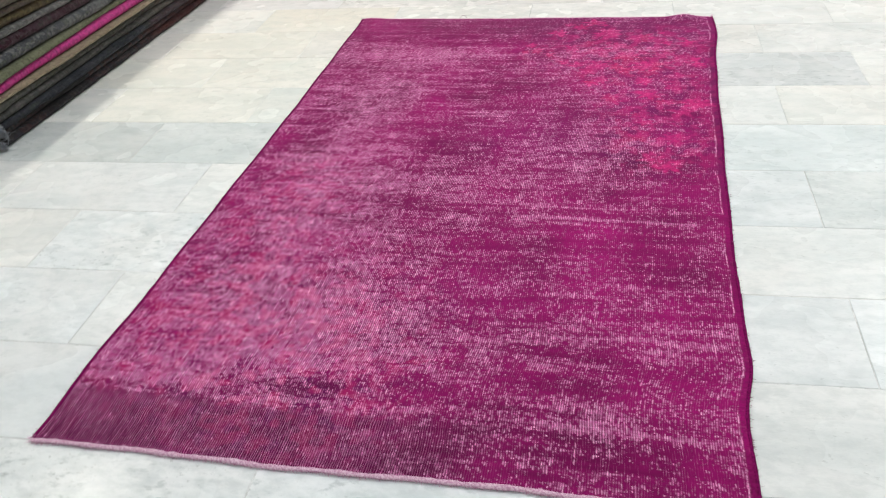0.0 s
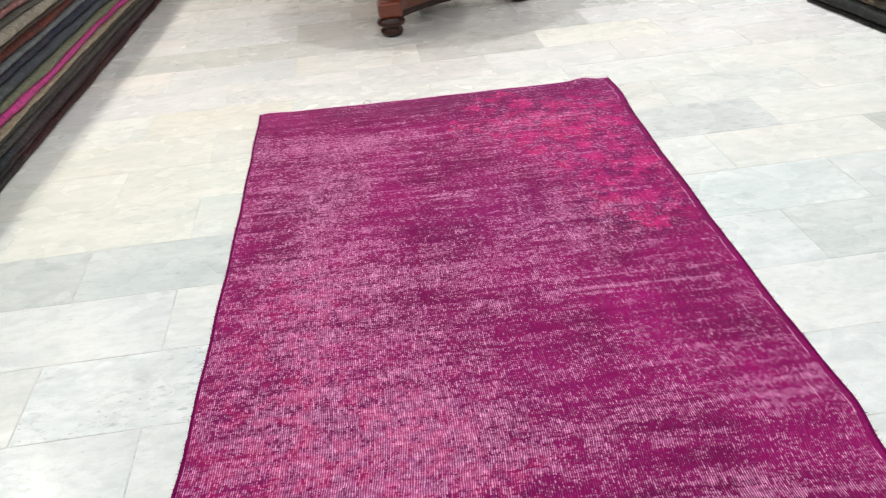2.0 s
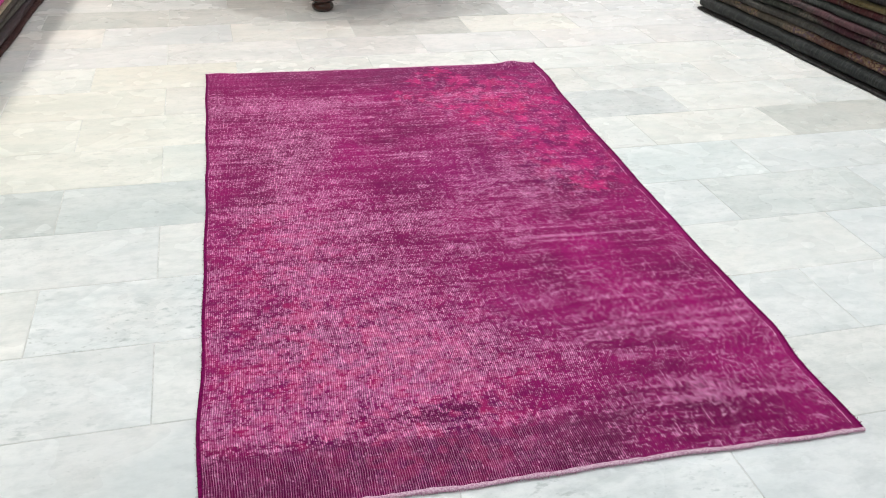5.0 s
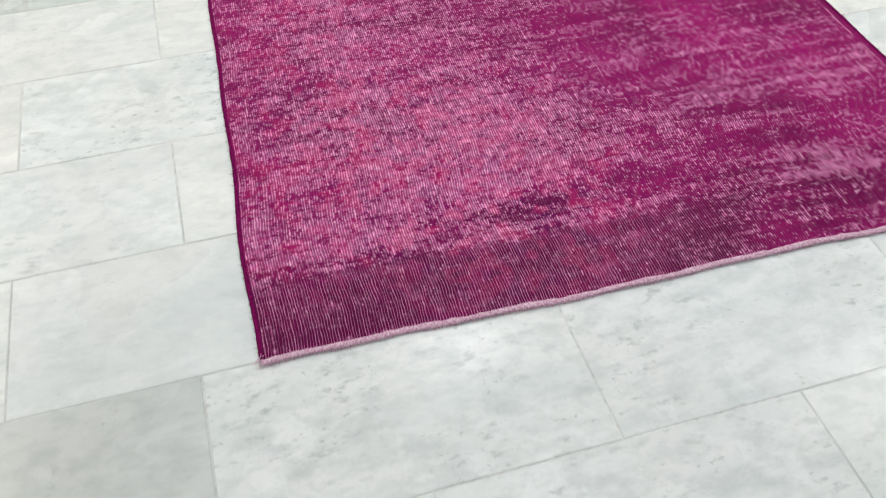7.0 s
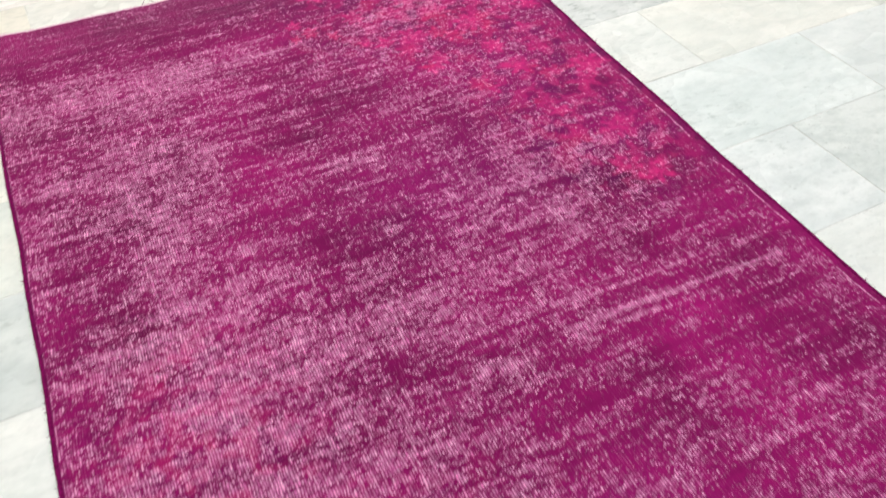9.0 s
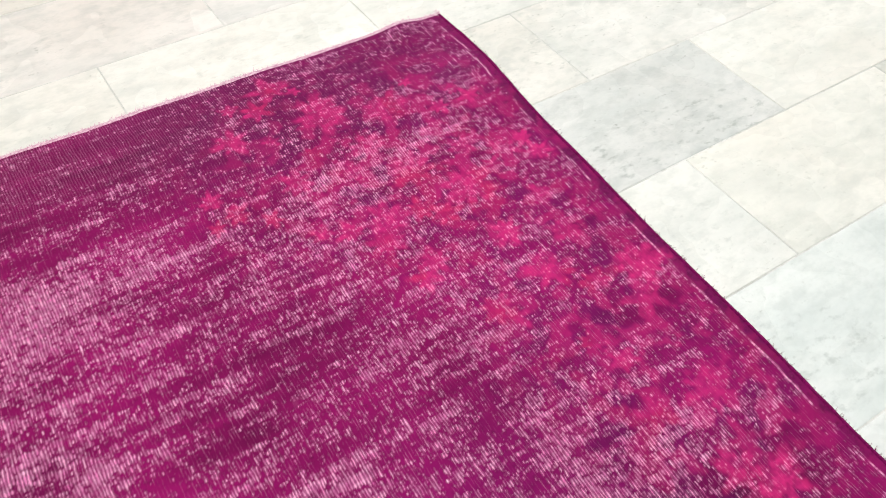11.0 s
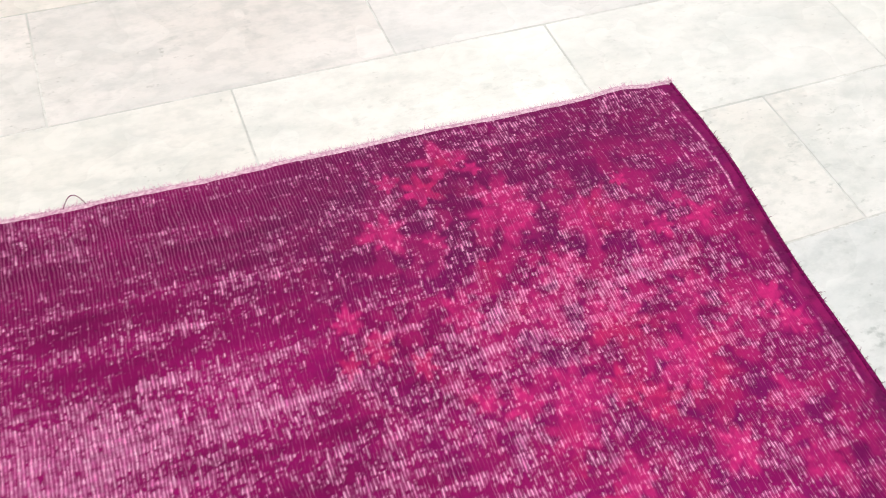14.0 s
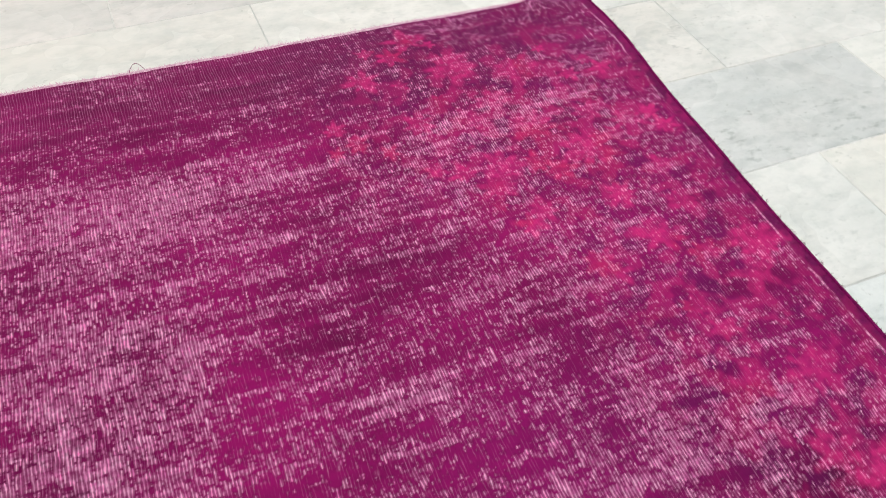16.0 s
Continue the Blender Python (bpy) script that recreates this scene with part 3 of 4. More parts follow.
def sprays(rows, seed, sharp):
    rs, total = np.random.RandomState(seed), np.zeros_like(uu)
    for cu, cv, r in rows:
        x, y = (uu - cu) * 1.46, (vv - cv) * 2.53
        near = (np.abs(x) < 2 * r) & (np.abs(y) < 2 * r)
        ang, st = np.arctan2(y[near], x[near]), rs.uniform(0.7, 1.0)
        rim = np.full(ang.shape, 0.46)
        start, k = rs.rand() * 6.3, rs.randint(5, 9)
        for j in range(k):
            away = np.abs((ang - start - 6.283 * (j + rs.uniform(-0.2, 0.2)) / k + math.pi) % (2 * math.pi) - math.pi)
            rim = np.maximum(rim, rs.uniform(0.65, 1.15) * (1 - (away / rs.uniform(0.40, 0.75)) ** 1.4 * 0.75).clip(0))
        rim = r * rim * (0.86 + 0.50 * ragged[near])
        d = np.hypot(x[near], y[near])
        val = st * ramp(d, rim * 1.15, rim * sharp)
        val = val * (0.93 + 0.07 * np.cos(d / r * 9.0))
        total[near] = np.maximum(total[near], val)
    return total


ragged = smooth_noise(shape, (200, 120), 53, 2)
petals = sprays(SPRAY + SPRAY_2, 41, 0.62)
reds = sprays(RED_SPRAY + RED_SPRAY_2, 43, 0.45)
leafy = smooth_noise(shape, (95, 55), 51, 2)
scraps = smooth_noise(shape, (210, 120), 59, 3)
corner = zones([(0.78, 0.86, 0.24, 0.10, 1.0), (0.86, 0.68, 0.14, 0.12, 0.9), (0.88, 0.54, 0.11, 0.07, 0.9)])
low = zones([(0.24, 0.16, 0.26, 0.13, 1.0), (0.15, 0.38, 0.13, 0.12, 0.7), (0.36, 0.05, 0.14, 0.05, 0.9)])
flower = np.maximum(petals * (0.56 + 0.44 * ramp(scraps, 0.34, 0.58)), 0.44 * np.clip(corner, 0, 1) * ramp(leafy, 0.46, 0.68))
lowf = np.maximum(0.55 * reds * (0.3 + 0.7 * ramp(leafy, 0.3, 0.6)), 0.45 * np.clip(low, 0, 1) * ramp(leafy, 0.46, 0.68))
red = np.clip(lowf * 1.6, 0, 1) + 0.25 * ramp(smooth_noise(shape, (30, 20), 57), 0.55, 0.75)
red = np.where(vv < 0.42, np.clip(red, 0, 1), 0.7 * ramp(smooth_noise(shape, (34, 22), 58, 2), 0.55, 0.68))
lowf = lowf * (1 - 0.5 * ramp(vv, 0.07, 0.05))
flower = np.clip(np.maximum(flower, lowf), 0, 1)
wear = np.clip(wear - 0.05 * petals * (wear > 0.3), 0, 1)
tone = 0.45 + 0.12 * ramp(vv, 0.5, 0.38) * ramp(vv, 0.05, 0.1) + 0.8 * (smooth_noise(shape, (14, 9), 61, 3) - 0.5) + 0.4 * (streak - 0.5) + 0.14 * ramp(uu, 0.5, 0.9) - 0.08 * ramp(uu, 0.982, 0.992) + zones(
    [(0.25, 0.02, 0.5, 0.05, -0.55), (0.39, 0.088, 0.1, 0.014, -0.3), (0.90, 0.35, 0.14, 0.25, -0.14), (0.42, 0.63, 0.1, 0.05, 0.1), (0.3, 0.97, 0.4, 0.035, -0.1)])
tone = np.clip(tone, 0, 1)
violet = 0.9 * np.clip(corner, 0, 1) * ramp(smooth_noise(shape, (60, 36), 66, 2), 0.52, 0.66) + 0.8 * np.clip(low, 0, 1) * ramp(smooth_noise(shape, (60, 36), 67, 2), 0.54, 0.68)
violet = np.clip(violet + zones([(0.40, 0.090, 0.10, 0.014, 0.25), (0.55, 0.22, 0.10, 0.06, 0.25), (0.86, 0.68, 0.10, 0.08, 0.2), (0.66, 0.56, 0.20, 0.07, 0.6)]), 0, 1)


def rug_body():
    x, y = rug_edges(uu, vv)
    z = rug_lift(uu, vv) + 0.0006 * (patch - 0.5) - 0.0012 * wear
    top = np.stack([x, y, z], -1).reshape(-1, 3)
    ring = np.concatenate([np.arange(NU), np.arange(1, NV) * NU + NU - 1, (NV - 1) * NU + np.arange(NU - 2, -1, -1), np.arange(NV - 2, 0, -1) * NU])
    skirt = top[ring].copy()
    skirt[:, 2] = np.maximum(skirt[:, 2] - 0.0062, 0.0004)
    verts = np.concatenate([top, skirt])
    i = (np.arange(NV - 1)[:, None] * NU + np.arange(NU - 1)[None]).ravel()
    quads = np.stack([i, i + 1, i + NU + 1, i + NU], 1)
    k = np.arange(len(ring))
    side = np.stack([ring, NU * NV + k, NU * NV + (k + 1) % len(ring), np.roll(ring, -1)], 1)
    faces = np.concatenate([quads, side])
    me = bpy.data.meshes.new("woven_face")
    me.vertices.add(len(verts))
    me.vertices.foreach_set("co", verts.ravel())
    me.loops.add(faces.size)
    me.loops.foreach_set("vertex_index", faces.ravel().astype(np.int32))
    me.polygons.add(len(faces))
    me.polygons.foreach_set("loop_start", np.arange(0, faces.size, 4, dtype=np.int32))
    me.update(calc_edges=True)
    me.polygons.foreach_set("use_smooth", np.ones(len(faces), bool))
    for name, grid in (("wear", wear), ("flower", flower), ("tone", tone), ("red", red), ("violet", violet), ("rub", rub)):
        flat = grid.ravel()
        me.attributes.new(name, "FLOAT", "POINT").data.foreach_set("value", np.concatenate([flat, flat[ring]]).astype(np.float32))
    cloth = np.stack([uu * 1.46, vv * 2.53, 0 * uu], -1).reshape(-1, 3)
    me.attributes.new("cloth", "FLOAT_VECTOR", "POINT").data.foreach_set("vector", np.concatenate([cloth, cloth[ring]]).astype(np.float32).ravel())
    return me


def cord(path, across, up, seed, steps=8, uneven=0.25, cells=60):
    """A flattened, uneven yarn band along a path of points (arrays of x, y, z)."""
    p = np.array(path).T
    d = np.gradient(p, axis=0)
    d /= np.linalg.norm(d, axis=1)[:, None]
    n = np.stack([-d[:, 1], d[:, 0], 0 * d[:, 0]], 1)
    n /= np.linalg.norm(n, axis=1)[:, None]
    fat = 1 + uneven * 2 * (smooth_noise((1, len(p)), (1, cells), seed, 2)[0] - 0.5)
    verts, faces = [], []
    for k in range(steps):
        a = 2 * math.pi * k / steps
        verts.append(p + n * (across * math.cos(a) * fat)[:, None] + np.array([0, 0, 1.0]) * (up * math.sin(a) * fat)[:, None])
    m = len(p)
    verts = np.concatenate(verts)
    for k in range(steps):
        j = (k + 1) % steps
        faces += [(k * m + i, k * m + i + 1, j * m + i + 1, j * m + i) for i in range(m - 1)]
    me = bpy.data.meshes.new("cord")
    me.from_pydata(verts.tolist(), [], faces)
    me.polygons.foreach_set("use_smooth", [True] * len(me.polygons))
    return me


def fibres(name, roots, ways, lengths, width, seed):
    """Many fine loose hairs as slim triangles strips."""
    rs, verts, faces = np.random.RandomState(seed), [], []
    for r, w, l in zip(roots, ways, lengths):
        s = np.array([-w[1], w[0], 0.0]) * width
        bend = np.array([rs.uniform(-0.5, 0.5), rs.uniform(-0.5, 0.5), rs.uniform(-0.2, 0.5)]) * l
        a, b, c = r, r + w * l * 0.5 + bend * 0.25, r + w * l + bend
        for q in (b, c):
            q[2] = max(q[2], 0.0012)
        i = len(verts)
        verts += [a - s, a + s, b - s * 0.8, b + s * 0.8, c]
        faces += [(i, i + 1, i + 3, i + 2), (i + 2, i + 3, i + 4)]
    me = bpy.data.meshes.new(name)
    me.from_pydata([tuple(v) for v in verts], [], faces)
    return me


rug = tagged(new("rug"), "worn overdyed magenta wool rug with faded pink flowers on marble", "rug")
part("woven_face", rug_body(), CLOTH, rug)
ts = np.linspace(0, 1, 420)
one = np.ones_like(ts)
for nm, u_, lab, sd in (("selvedge", 0.0, "dark magenta overcast side cord", 71), ("selvedge", 1.0, "dark magenta overcast side cord", 72)):
    x, y = rug_edges(u_ * one, ts)
    z = rug_lift(u_ * one, ts) - 0.0022
    part(nm, cord((x, y, z), 0.0040, 0.0034, sd, 10, 0.22, 120), SELVEDGE, rug, lab)
x, y = rug_edges(ts, 0 * ts)
part("fringe_band", cord((x, y - 0.004, 0.0050 + 0.0006 * np.sin(30 * ts)), 0.0056, 0.0042, 73, 10, 0.30, 90), FRINGE, rug, "pale pink undyed end band")
x, y = rug_edges(ts, one)
part("fringe_band", cord((x, y + 0.002, rug_lift(ts, one) - 0.003), 0.0068, 0.0032, 74, 10, 0.12, 60), FRINGE, rug, "thin pale pink cut end")
rs = np.random.RandomState(9)
for v_, count, length, lift, sign in ((0.0, 1300, 0.007, 0.005, -1), (1.0, 1700, 0.009, 0.005, 1)):
    k = rs.rand(count)
    x, y = rug_edges(k, v_ + 0 * k)
    roots = np.stack([x, y + sign * 0.006, np.where(v_ > 0.5, rug_lift(k, v_ + 0 * k) - 0.002, lift)], 1)
    ways = np.stack([rs.normal(0, 0.45, count), sign * np.ones(count), rs.normal(-0.25, 0.2, count)], 1)
    part("fringe_hairs", fibres("fringe_hairs", roots, ways / np.linalg.norm(ways, axis=1)[:, None], length * rs.uniform(0.4, 1.3, count), 0.0006, 10), FRINGE, rug,
         "short loose pale warp ends")
# worn wool stands out along both sides
for u_ in (0.0, 1.0):
    k = rs.rand(900)
    x, y = rug_edges(u_ + 0 * k, k)
    roots = np.stack([x, y, rug_lift(u_ + 0 * k, k) - 0.003 * rs.rand(900)], 1)
    ways = np.stack([(2 * u_ - 1) * np.ones(900), rs.normal(0, 0.8, 900), rs.normal(0.1, 0.4, 900)], 1)
    part("side_fuzz", fibres("side_fuzz", roots, ways / np.linalg.norm(ways, axis=1)[:, None], 0.008 * rs.uniform(0.4, 1.2, 900), 0.0008, 12), SELVEDGE, rug,
         "short dark wool fuzz along the side")
# one thread has come loose at the far end
k = np.linspace(0, 1, 30)
u_ = (0.616 - 0.167) / 1.476
x, y = rug_edges(np.array([u_]), np.array([1.0]))
part("loose_thread", cord((x[0] - 0.016 + 0.034 * k, y[0] + 0.004 + 0.017 * np.sin(math.pi * k) ** 0.8, 0.005 + 0.010 * np.sin(math.pi * k)), 0.0007, 0.0007, 75, 6, 0.05, 6),
     SELVEDGE, rug, "thin dark loose thread")
# frayed tufts at two corners
for cu, cv, wx, wy in ((1.0, 1.0, -0.2, 1.0), (0.0, 0.0, -0.5, -1.0)):
    x, y = rug_edges(np.array([cu]), np.array([cv]))
    roots = np.tile([x[0], y[0], 0.008], (34, 1)) + rs.normal(0, 0.004, (34, 3)) * [1, 1, 0.3]
    ways = np.stack([wx + rs.normal(0, 0.5, 34), wy + rs.normal(0, 0.5, 34), rs.normal(0.15, 0.3, 34)], 1)
    part("corner_tuft", fibres("corner_tuft", roots, ways / np.linalg.norm(ways, axis=1)[:, None], 0.013 * rs.uniform(0.4, 1.2, 34), 0.0006, 11), FRINGE, rug,
         "frayed corner threads")


# ---- piles of folded rugs ----
def folded_rug(origin, along, away, length, depth, z0, z1, lean, seed, material, label, group, fringe=False):
    """One folded rug in a pile: rounded fold to the aisle, sagging and uneven along its length."""
    rs = np.random.RandomState(seed)
    rows, arc = 90, 9
    s = np.linspace(0, 1, rows)
    bulge = 0.030 * (smooth_noise((1, rows), (1, 5), seed, 2)[0] - 0.5) + 0.012 * (smooth_noise((1, rows), (1, 28), seed + 3, 2)[0] - 0.5) + rs.uniform(-0.012, 0.012)
    sag0 = PILE_SAG[group](s, z0)
    sag1 = PILE_SAG[group](s, z1)
    start, stop = rs.uniform(-0.02, 0.03), length + rs.uniform(-0.05, 0.02)
    verts, faces = [], []
    for i in range(rows):
        lo, hi = sag0[i] + 0.0004, sag1[i]
        mid, half = (lo + hi) / 2, (hi - lo) / 2
        front = lean * mid - bulge[i]
        prof = [(depth, lo)] + [(front + half * 1.25 * (1 - math.cos(a)), mid + half * math.sin(a))
                                for a in np.linspace(-math.pi / 2, math.pi / 2, arc)] + [(depth, hi)]
        y = start + (stop - start) * s[i]
        for d, z in prof:
            verts.append((origin[0] + along[0] * y + away[0] * d, origin[1] + along[1] * y + away[1] * d, z))
    w = arc + 2
    for i in range(rows - 1):
        for j in range(w):
            k = (j + 1) % w
            faces.append((i * w + j, i * w + k, (i + 1) * w + k, (i + 1) * w + j))
    faces += [tuple(range(w))[::-1], tuple((rows - 1) * w + j for j in range(w))]
    me = bpy.data.meshes.new("folded_rug")
    me.from_pydata(verts, [], faces)
    bm = bmesh.new()
    bm.from_mesh(me)
    bmesh.ops.recalc_face_normals(bm, faces=bm.faces)
    bm.to_mesh(me)
    bm.free()
    base = tagged(new("folded_rug"), label, "rug", group)
    part("fold", me, material, base, smooth=True)
    if fringe:
        n = 520
        mid = (sag0[0] + sag1[0]) / 2
        d = lean * mid + rs.uniform(-0.01, 0.14, n)
        roots = np.stack([origin[0] + along[0] * start + away[0] * d, origin[1] + along[1] * start + away[1] * d, rs.uniform(sag0[0] + 0.003, sag1[0], n)], 1)
        ways = np.stack([-along[0] + rs.normal(0, 0.5, n), -along[1] + rs.normal(0, 0.5, n), rs.normal(0, 0.5, n)], 1)
        part("fringe", fibres("fringe", roots, ways / np.linalg.norm(ways, axis=1)[:, None], 0.032 * rs.uniform(0.4, 1.2, n), 0.0022, seed), TASSEL, base, "matted grey-white end fringe")
    return base


TASSEL = yarn("grey_white_fringe", (0.30, 0.31, 0.34), (0.62, 0.64, 0.68), 120)
WEST, EAST = "pile by the west wall", "pile by the east wall"
wave_w = [smooth_noise((1, 90), (1, 6), 200 + k, 2)[0] - 0.5 for k in range(2)]
PILE_SAG = {WEST: lambda s, z: z * (1 + 0.05 * wave_w[0] + 0.06 * wave_w[1] * np.sin(9 * z) * (z > 0)),
            EAST: lambda s, z: z * (1 + 0.08 * wave_w[1] + 0.10 * wave_w[0] * np.sin(11 * z))}

# top of each layer, two cloth colours along it, motif colour, motif strength, words
LAYERS_W = [(0.028, (.020, .019, .020), (.055, .018, .016), (.09, .03, .03), .3, "dark charcoal folded rug at the bottom of the pile"),
            (0.056, (.035, .035, .035), (.060, .030, .030), (.12, .05, .05), .4, "charcoal and wine folded patchwork rug"),
            (0.082, (.018, .021, .028), (.050, .030, .035), (.07, .07, .08), .3, "blue-black folded wool rug"),
            (0.110, (.050, .050, .046), (.080, .070, .060), (.13, .12, .11), .4, "grey-green folded wool rug"),
            (0.140, (.055, .055, .045), (.065, .048, .040), (.10, .10, .10), .4, "dark olive-grey folded wool rug"),
            (0.152, (.300, .245, .165), (.360, .300, .210), (.20, .16, .11), .2, "beige folded flat-woven rug"),
            (0.190, (.640, .060, .300), (.660, .070, .320), (.52, .04, .24), .1, "bright pink folded overdyed rug"),
            (0.216, (.170, .180, .110), (.180, .180, .120), (.10, .11, .07), .2, "sage green folded overdyed rug")]
LAYERS_W2 = [(0.262, (.150, .152, .150), (.060, .068, .085), (.030, .034, .045), .6, "grey and navy folded patchwork rug"),
             (0.300, (.034, .010, .017), (.022, .028, .052), (.075, .050, .060), .5, "maroon and steel-blue folded patterned rug"),
             (0.322, (.180, .178, .170), (.150, .160, .170), (.05, .05, .05), .5, "flecked grey folded wool rug"),
             (0.362, (.130, .105, .050), (.115, .024, .018), (.03, .018, .012), .5, "olive-gold and maroon folded wool rug"),
             (0.384, (.070, .055, .045), (.070, .050, .040), (.12, .10, .06), .3, "brown folded wool rug"),
             (0.430, (.100, .085, .065), (.330, .290, .235), (.17, .15, .12), .4, "ribbed taupe folded rug"),
             (0.448, (.100, .090, .075), (.100, .090, .075), (.05, .05, .04), .3, "dark taupe folded rug")]
LAYERS_W3 = [(0.490, (.560, .210, .190), (.440, .230, .200), (.24, .07, .07), .5, "salmon pink folded patterned rug"),
             (0.512, (.180, .165, .140), (.180, .160, .140), (.08, .08, .08), .4, "grey folded wool rug"),
             (0.548, (.330, .300, .240), (.290, .270, .220), (.14, .13, .11), .5, "grey-beige folded patterned rug"),
             (0.572, (.075, .060, .055), (.080, .060, .055), (.14, .12, .10), .3, "dark grey folded rug"),
             (0.615, (.075, .050, .080), (.050, .052, .080), (.14, .11, .13), .4, "purple-navy folded wool rug"),
             (0.665, (.400, .390, .370), (.340, .330, .320), (.20, .19, .18), .3, "light grey folded wool rug"),
             (0.715, (.070, .062, .060), (.110, .100, .085), (.16, .14, .12), .4, "dark grey folded rug on top of the pile")]
LAYERS_E = [(0.016, (.022, .022, .022), (.030, .028, .026), (.08, .07, .06), .3, "near-black thin folded rug under the pile"),
            (0.080, (.034, .038, .038), (.040, .042, .040), (.07, .07, .07), .3, "thick charcoal-green folded wool rug"),
            (0.122, (.150, .060, .045), (.110, .090, .065), (.34, .24, .14), .8, "red and tan patterned folded rug"),
            (0.158, (.065, .066, .062), (.075, .070, .060), (.12, .11, .10), .4, "olive-grey folded wool rug"),
            (0.202, (.090, .026, .040), (.060, .065, .050), (.20, .16, .12), .8, "maroon and green patterned folded rug"),
            (0.234, (.130, .055, .065), (.110, .060, .065), (.05, .05, .05), .5, "dusty red folded rug"),
            (0.268, (.040, .045, .040), (.080, .085, .080), (.12, .12, .11), .3, "dark green-grey folded rug")]
LAYERS_E2 = [(0.306, (.110, .024, .028), (.095, .028, .028), (.20, .14, .09), .6, "red folded rug with small flowers"),
             (0.330, (.160, .120, .045), (.150, .115, .048), (.10, .07, .02), .3, "mustard yellow folded rug"),
             (0.370, (.060, .050, .055), (.055, .048, .050), (.10, .09, .09), .3, "dark grey-brown folded rug"),
             (0.405, (.060, .034, .055), (.055, .036, .050), (.10, .06, .09), .3, "dark purple folded rug"),
             (0.440, (.140, .008, .016), (.125, .010, .018), (.10, .01, .01), .3, "crimson red folded wool rug"),
             (0.480, (.050, .045, .045), (.070, .055, .050), (.12, .10, .09), .4, "dark brown folded rug on top of the pile")]


def pile(layers, origin, direction, away, length, depth, lean, group, seed, fringed):
    below = 0.0
    for k, (top, a, b, c, strength, words) in enumerate(layers):
        # west cloth colours raised, a bit more higher up where little light falls
        if group == WEST and k != 6:
            a, b, c = (tuple((1.2 if k < 8 else 1.25) * q for q in colour) for colour in (a, b, c))
        # the east pile is less lit: that dimming is scaled into its colours
        if group == EAST:
            a, b, c = (tuple(k_ * q for q in colour) for k_, colour in ((0.72, a), (0.72, b), (0.85, c)))
        mat = folded_cloth("folded_wool", a, b, c, min(1.15 * strength, 0.9), 14.0 if group == WEST else 19.0)
        folded_rug(origin, direction, away, length, depth, below, top, lean, seed + 5 * k, mat, words, group, k in fringed)
        below = top


def unit(x, y):
    k = math.hypot(x, y)
    return x / k, y / k


dw = unit(0.058, 1.0)
pile(LAYERS_W + LAYERS_W2 + LAYERS_W3, (-0.790, 0.985), dw, (-dw[1], dw[0]), 3.95, 1.1, 0.24, WEST, 300, (0, 1, 2, 3))
de = unit(0.0616, -1.0)
pile(LAYERS_E + LAYERS_E2, (2.935, 2.955), de, (-de[1], de[0]), 2.7, 1.0, 0.22, EAST, 500, ())


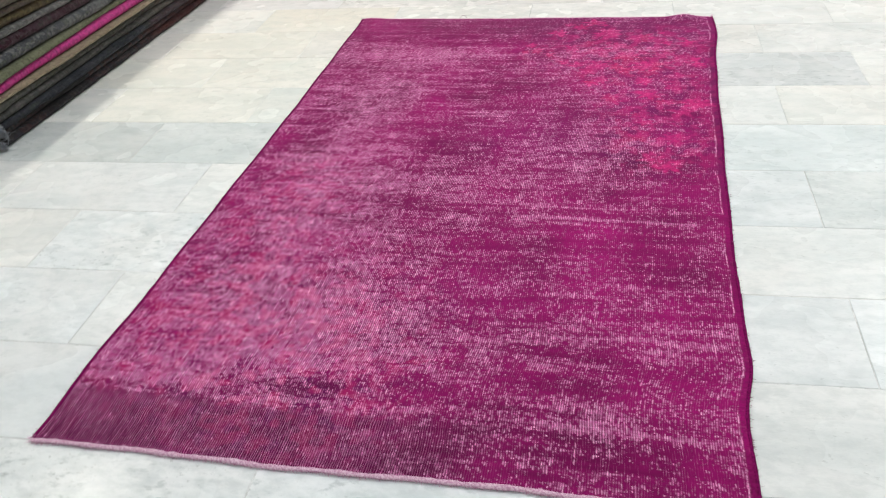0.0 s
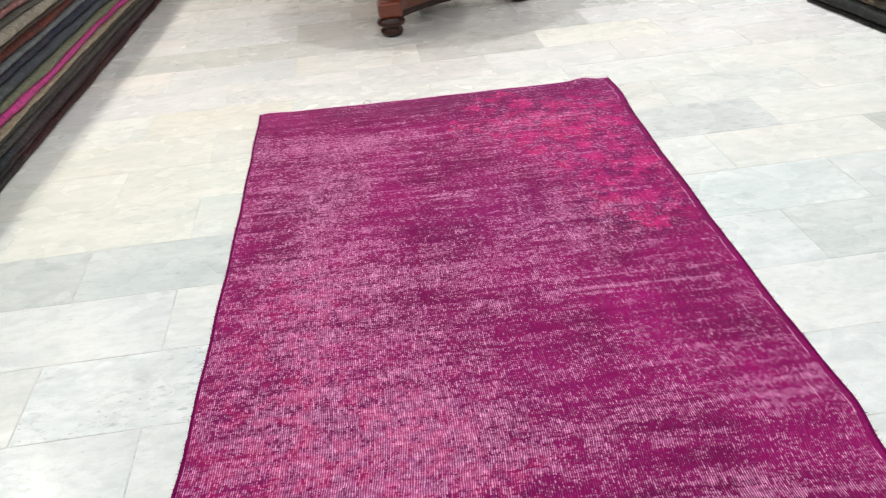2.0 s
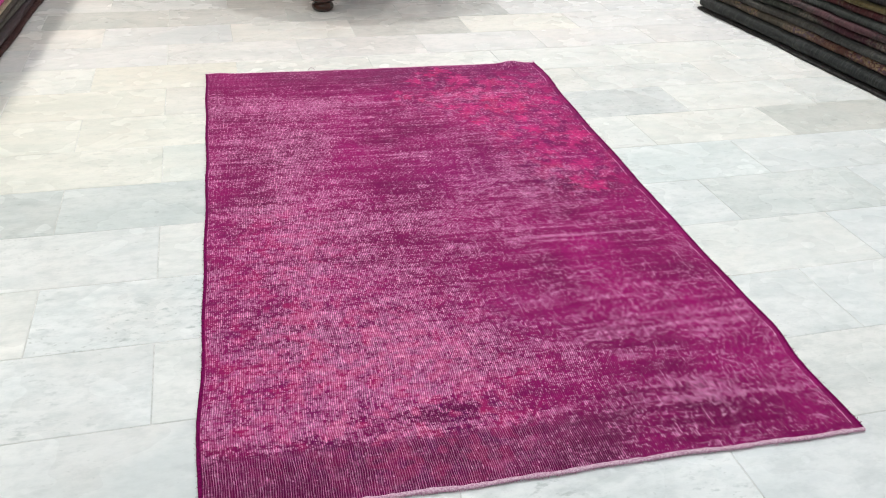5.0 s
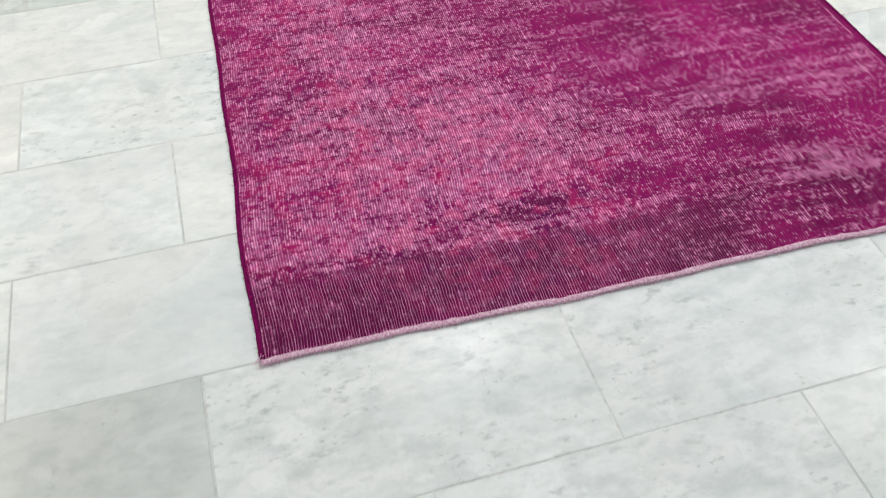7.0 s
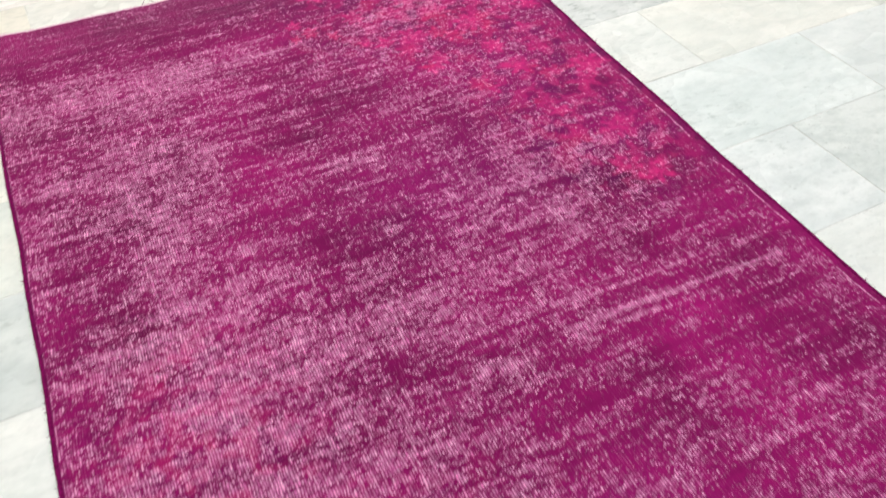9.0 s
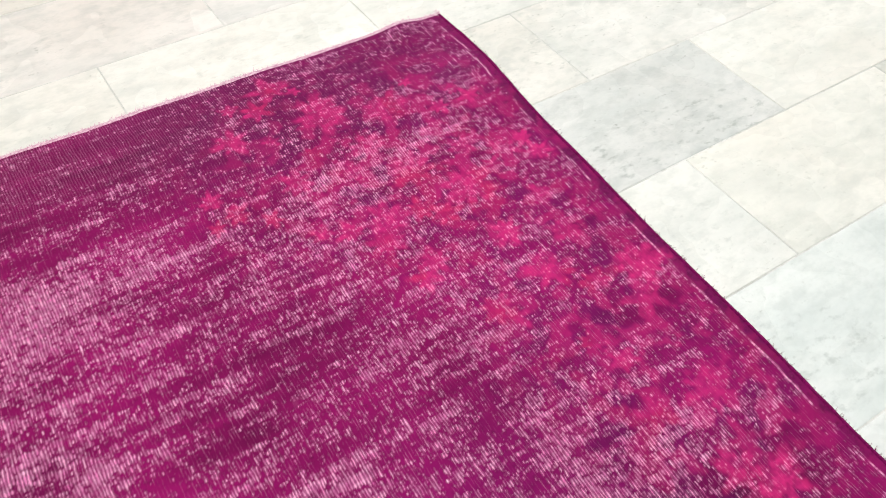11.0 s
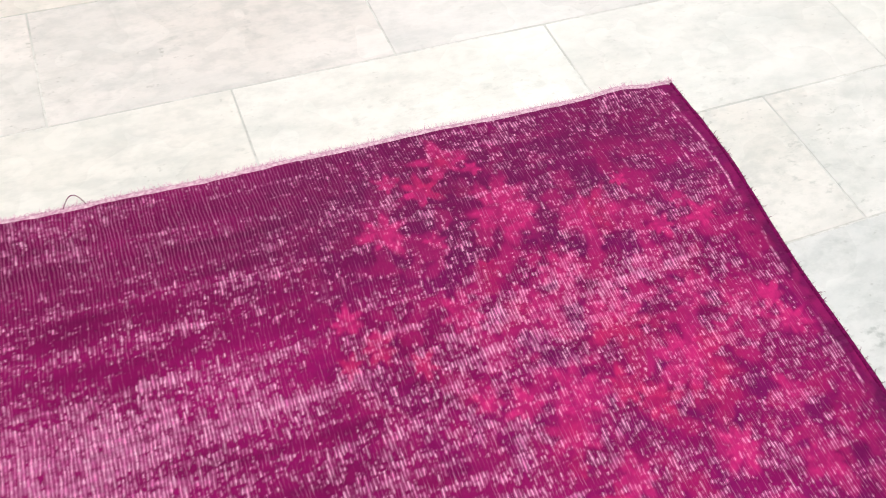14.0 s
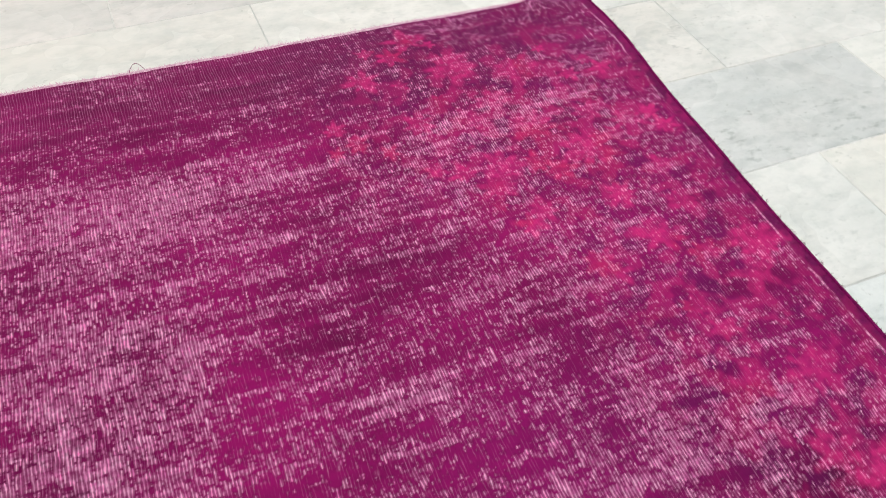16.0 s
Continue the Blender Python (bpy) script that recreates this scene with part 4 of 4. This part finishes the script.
# ---- pedestal table ----
def table(centre, turn):
    base = tagged(new("pedestal_table"), "dark polished mahogany pedestal table on dark turned bun feet", "table")
    base.matrix_world = pose(*centre, 0, 0, turn)
    reach = 0.497
    corners = [(reach * math.cos(math.radians(a)), reach * math.sin(math.radians(a))) for a in (-150, -30, 90)]
    # three-cornered platform with hollowed sides
    ring = []
    for (ax, ay), (bx, by) in zip(corners, corners[1:] + corners[:1]):
        mx, my = -(ax + bx) / 2, -(ay + by) / 2
        m = math.hypot(mx, my)
        for k in range(20):
            f = 0.04 + 0.92 * k / 19
            pull = 0.085 * math.sin(math.pi * f)
            ring.append((ax + (bx - ax) * f + mx / m * pull, ay + (by - ay) * f + my / m * pull))
    bm = bmesh.new()
    lo = [bm.verts.new((x, y, 0.102)) for x, y in ring]
    hi = [bm.verts.new((x, y, 0.168)) for x, y in ring]
    bm.faces.new(lo[::-1])
    bm.faces.new(hi)
    for k in range(len(ring)):
        j = (k + 1) % len(ring)
        bm.faces.new((lo[k], lo[j], hi[j], hi[k]))
    bmesh.ops.bevel(bm, geom=[e for e in bm.edges if abs(e.verts[0].co.z - e.verts[1].co.z) < 1e-4], offset=0.006, segments=2, affect="EDGES")
    part("platform", bm, WOOD, base)
    # added dark plate in place of the deep shade under the platform
    bm = bmesh.new()
    lo, hi = ([bm.verts.new((x * 0.80, y * 0.80, z)) for x, y in ring] for z in (0.060, 0.103))
    bm.faces.new(lo[::-1])
    bm.faces.new(hi)
    for k in range(len(ring)):
        j = (k + 1) % len(ring)
        bm.faces.new((lo[k], lo[j], hi[j], hi[k]))
    part("shade_plate", bm, EBONY, base, "added dark plate that stands in for the shade below the platform")
    for x, y in corners:
        r0 = math.hypot(x, y)
        ca, sa = x / r0, y / r0
        block = box(bmesh.new(), -0.062, 0.062, -0.062, 0.062, 0.098, 0.182, 0.020, 4)
        bmesh.ops.transform(block, matrix=pose(x, y, 0, 0, 0, -turn), verts=block.verts)
        part("corner_block", block, WOOD, base)
        foot = lathe(bmesh.new(), [(0.040, 0.0), (0.052, 0.006), (0.060, 0.022), (0.057, 0.036), (0.046, 0.044), (0.052, 0.050), (0.070, 0.060),
                                   (0.074, 0.072), (0.068, 0.086), (0.056, 0.092), (0.056, 0.100)], 32, (x, y, 0))
        part("bun_foot", foot, EBONY, base, "dark red-brown turned bun foot", True)
        # scrolled brace from the corner to the column
        bm, rows = bmesh.new(), []
        for k in range(13):
            f = k / 12
            r = r0 * (1 - f) * 0.95 + 0.07 * f
            z = 0.200 + 0.24 * f * f + 0.03 * math.sin(math.pi * f)
            h, w = 0.045 - 0.012 * f, 0.030
            rows.append([bm.verts.new((ca * r - sa * e * w, sa * r + ca * e * w, z + t * h)) for e, t in ((-1, -1), (1, -1), (1, 1), (-1, 1))])
        for p, q in zip(rows, rows[1:]):
            for j in range(4):
                bm.faces.new((p[j], p[(j + 1) % 4], q[(j + 1) % 4], q[j]))
        bm.faces.new(rows[0][::-1])
        bm.faces.new(rows[-1])
        bmesh.ops.recalc_face_normals(bm, faces=bm.faces)
        part("brace", bm, WOOD, base)
    part("column", lathe(bmesh.new(), [(0.12, 0.166), (0.13, 0.19), (0.12, 0.23), (0.085, 0.26), (0.075, 0.32), (0.095, 0.42), (0.10, 0.50), (0.07, 0.60),
                                       (0.065, 0.66), (0.12, 0.70), (0.14, 0.715)], 40), WOOD, base, smooth=True)
    part("tabletop", lathe(bmesh.new(), [(0.60, 0.712), (0.66, 0.716), (0.68, 0.728), (0.68, 0.740), (0.665, 0.750)], 72), WOOD, base, "round dark mahogany top", True)
    return base


table((1.062, 3.632, 0.0), 28.4)

# ---- marble tiles ----
TILE_L, TILE_W, GAP = 0.6, 0.3, 0.0030
tile_bm = box(bmesh.new(), -TILE_L / 2 + GAP / 2, TILE_L / 2 - GAP / 2, -TILE_W / 2 + GAP / 2, TILE_W / 2 - GAP / 2, -0.012, 0.0, 0.0009, 1)
TILE = mesh_from("tile", tile_bm)
TILE.materials.append(MARBLE)
# row, place along it of the tile's west end: tone of the tile
GREY, CREAM = (0.80, 0.83, 0.84), (1.02, 1.0, 0.95)
# the greys of rows 10 and 11 by the table include its cast shadow
SHADES = {(3, -0.9): GREY, (3, -0.3): (0.86, 0.89, 0.90), (-2, -0.6): (0.78, 0.80, 0.80), (5, 1.5): (0.88, 0.88, 0.89), (4, 2.4): (0.84, 0.83, 0.80), (4, 3.0): (0.86, 0.85, 0.82), (9, 0.9): (0.84, 0.83, 0.79),
          (10, -0.6): (0.86, 0.86, 0.83), (10, 0.0): (0.86, 0.85, 0.82), (10, 0.6): (0.82, 0.82, 0.79), (10, 1.2): (0.80, 0.80, 0.78), (11, 0.3): (0.82, 0.81, 0.78), (11, 0.9): (0.78, 0.78, 0.76), (11, 1.5): (0.82, 0.82, 0.8), (2, 1.8): (0.90, 0.92, 0.92), (9, 0.3): CREAM, (9, 1.5): (1.06, 1.04, 0.97), (3, 1.5): (0.96, 0.99, 1.0),
          (4, 0.0): (0.98, 0.99, 0.96)}
SHADES |= {(4, -0.6): CREAM, (5, -0.3): CREAM, (5, -0.9): CREAM, (6, -0.6): CREAM, (7, -0.3): CREAM}
FLECKED = {(5, 1.5): 1.0, (6, 1.2): 0.9, (6, 1.8): 0.8, (8, 0.6): 0.8, (8, 0.0): 0.9, (9, 0.9): 0.8, (-2, 0.0): 0.95, (-2, 0.6): 0.8, (1, -0.3): 1.0, (-3, 0.3): 0.8, (-3, 0.9): 0.8, (2, 1.8): 0.8, (2, 2.4): 0.7, (-3, -0.3): 0.6, (-2, -0.6): 0.7}
rs = np.random.RandomState(77)
ty0, ty1 = int(math.floor(S / TILE_W)), int(math.ceil(N_ / TILE_W))
far = bmesh.new()
for row in range(ty0, ty1):
    off = 0.0 if row % 2 == 0 else 0.3
    k0 = int(math.floor((W - off) / TILE_L)) + 1
    k1 = int(math.floor((E_ - off) / TILE_L))
    for k in range(k0, k1):
        x0, y0 = off + k * TILE_L, row * TILE_W
        key = (row, round(x0, 1))
        c = SHADES.get(key)
        # part of the mixed light is tinted in: far rows warmer, near rows cooler
        g, wm = rs.uniform(0.95, 1.05), rs.uniform(-0.014, 0.014) + (0.012 if row >= 4 else -0.004)
        c = c or (g * (1 + wm), g * 1.0, g * (1 - 1.3 * wm))
        if row >= 6:
            c = (c[0] * 1.010, c[1] * 0.990, c[2] * 0.982)
        if row >= 8:
            c = (c[0] * 0.998, c[1] * 0.988, c[2] * 1.025)
        if -2.0 < x0 < 3.3 and -1.6 < y0 < 5.2:
            ob = new("tile", TILE)
            ob.matrix_world = pose(x0 + TILE_L / 2, y0 + TILE_W / 2, rs.uniform(-0.0003, 0.0002))
            ob.color = (*c, 0.72 * FLECKED.get(key, rs.uniform(0.14, 0.58)))
            ob.parent = floor
        elif y0 > S and y0 + TILE_W < N_:
            box(far, x0 + GAP, x0 + TILE_L - GAP, y0 + GAP, y0 + TILE_W - GAP, -0.012, 0.0)
me = mesh_from("outer_tiles", far)
rest = part("outer_tiles", me, MARBLE, floor)
rest.color = (1.0, 1.0, 0.98, 0.3)
tagged(rest, kind="stuff")
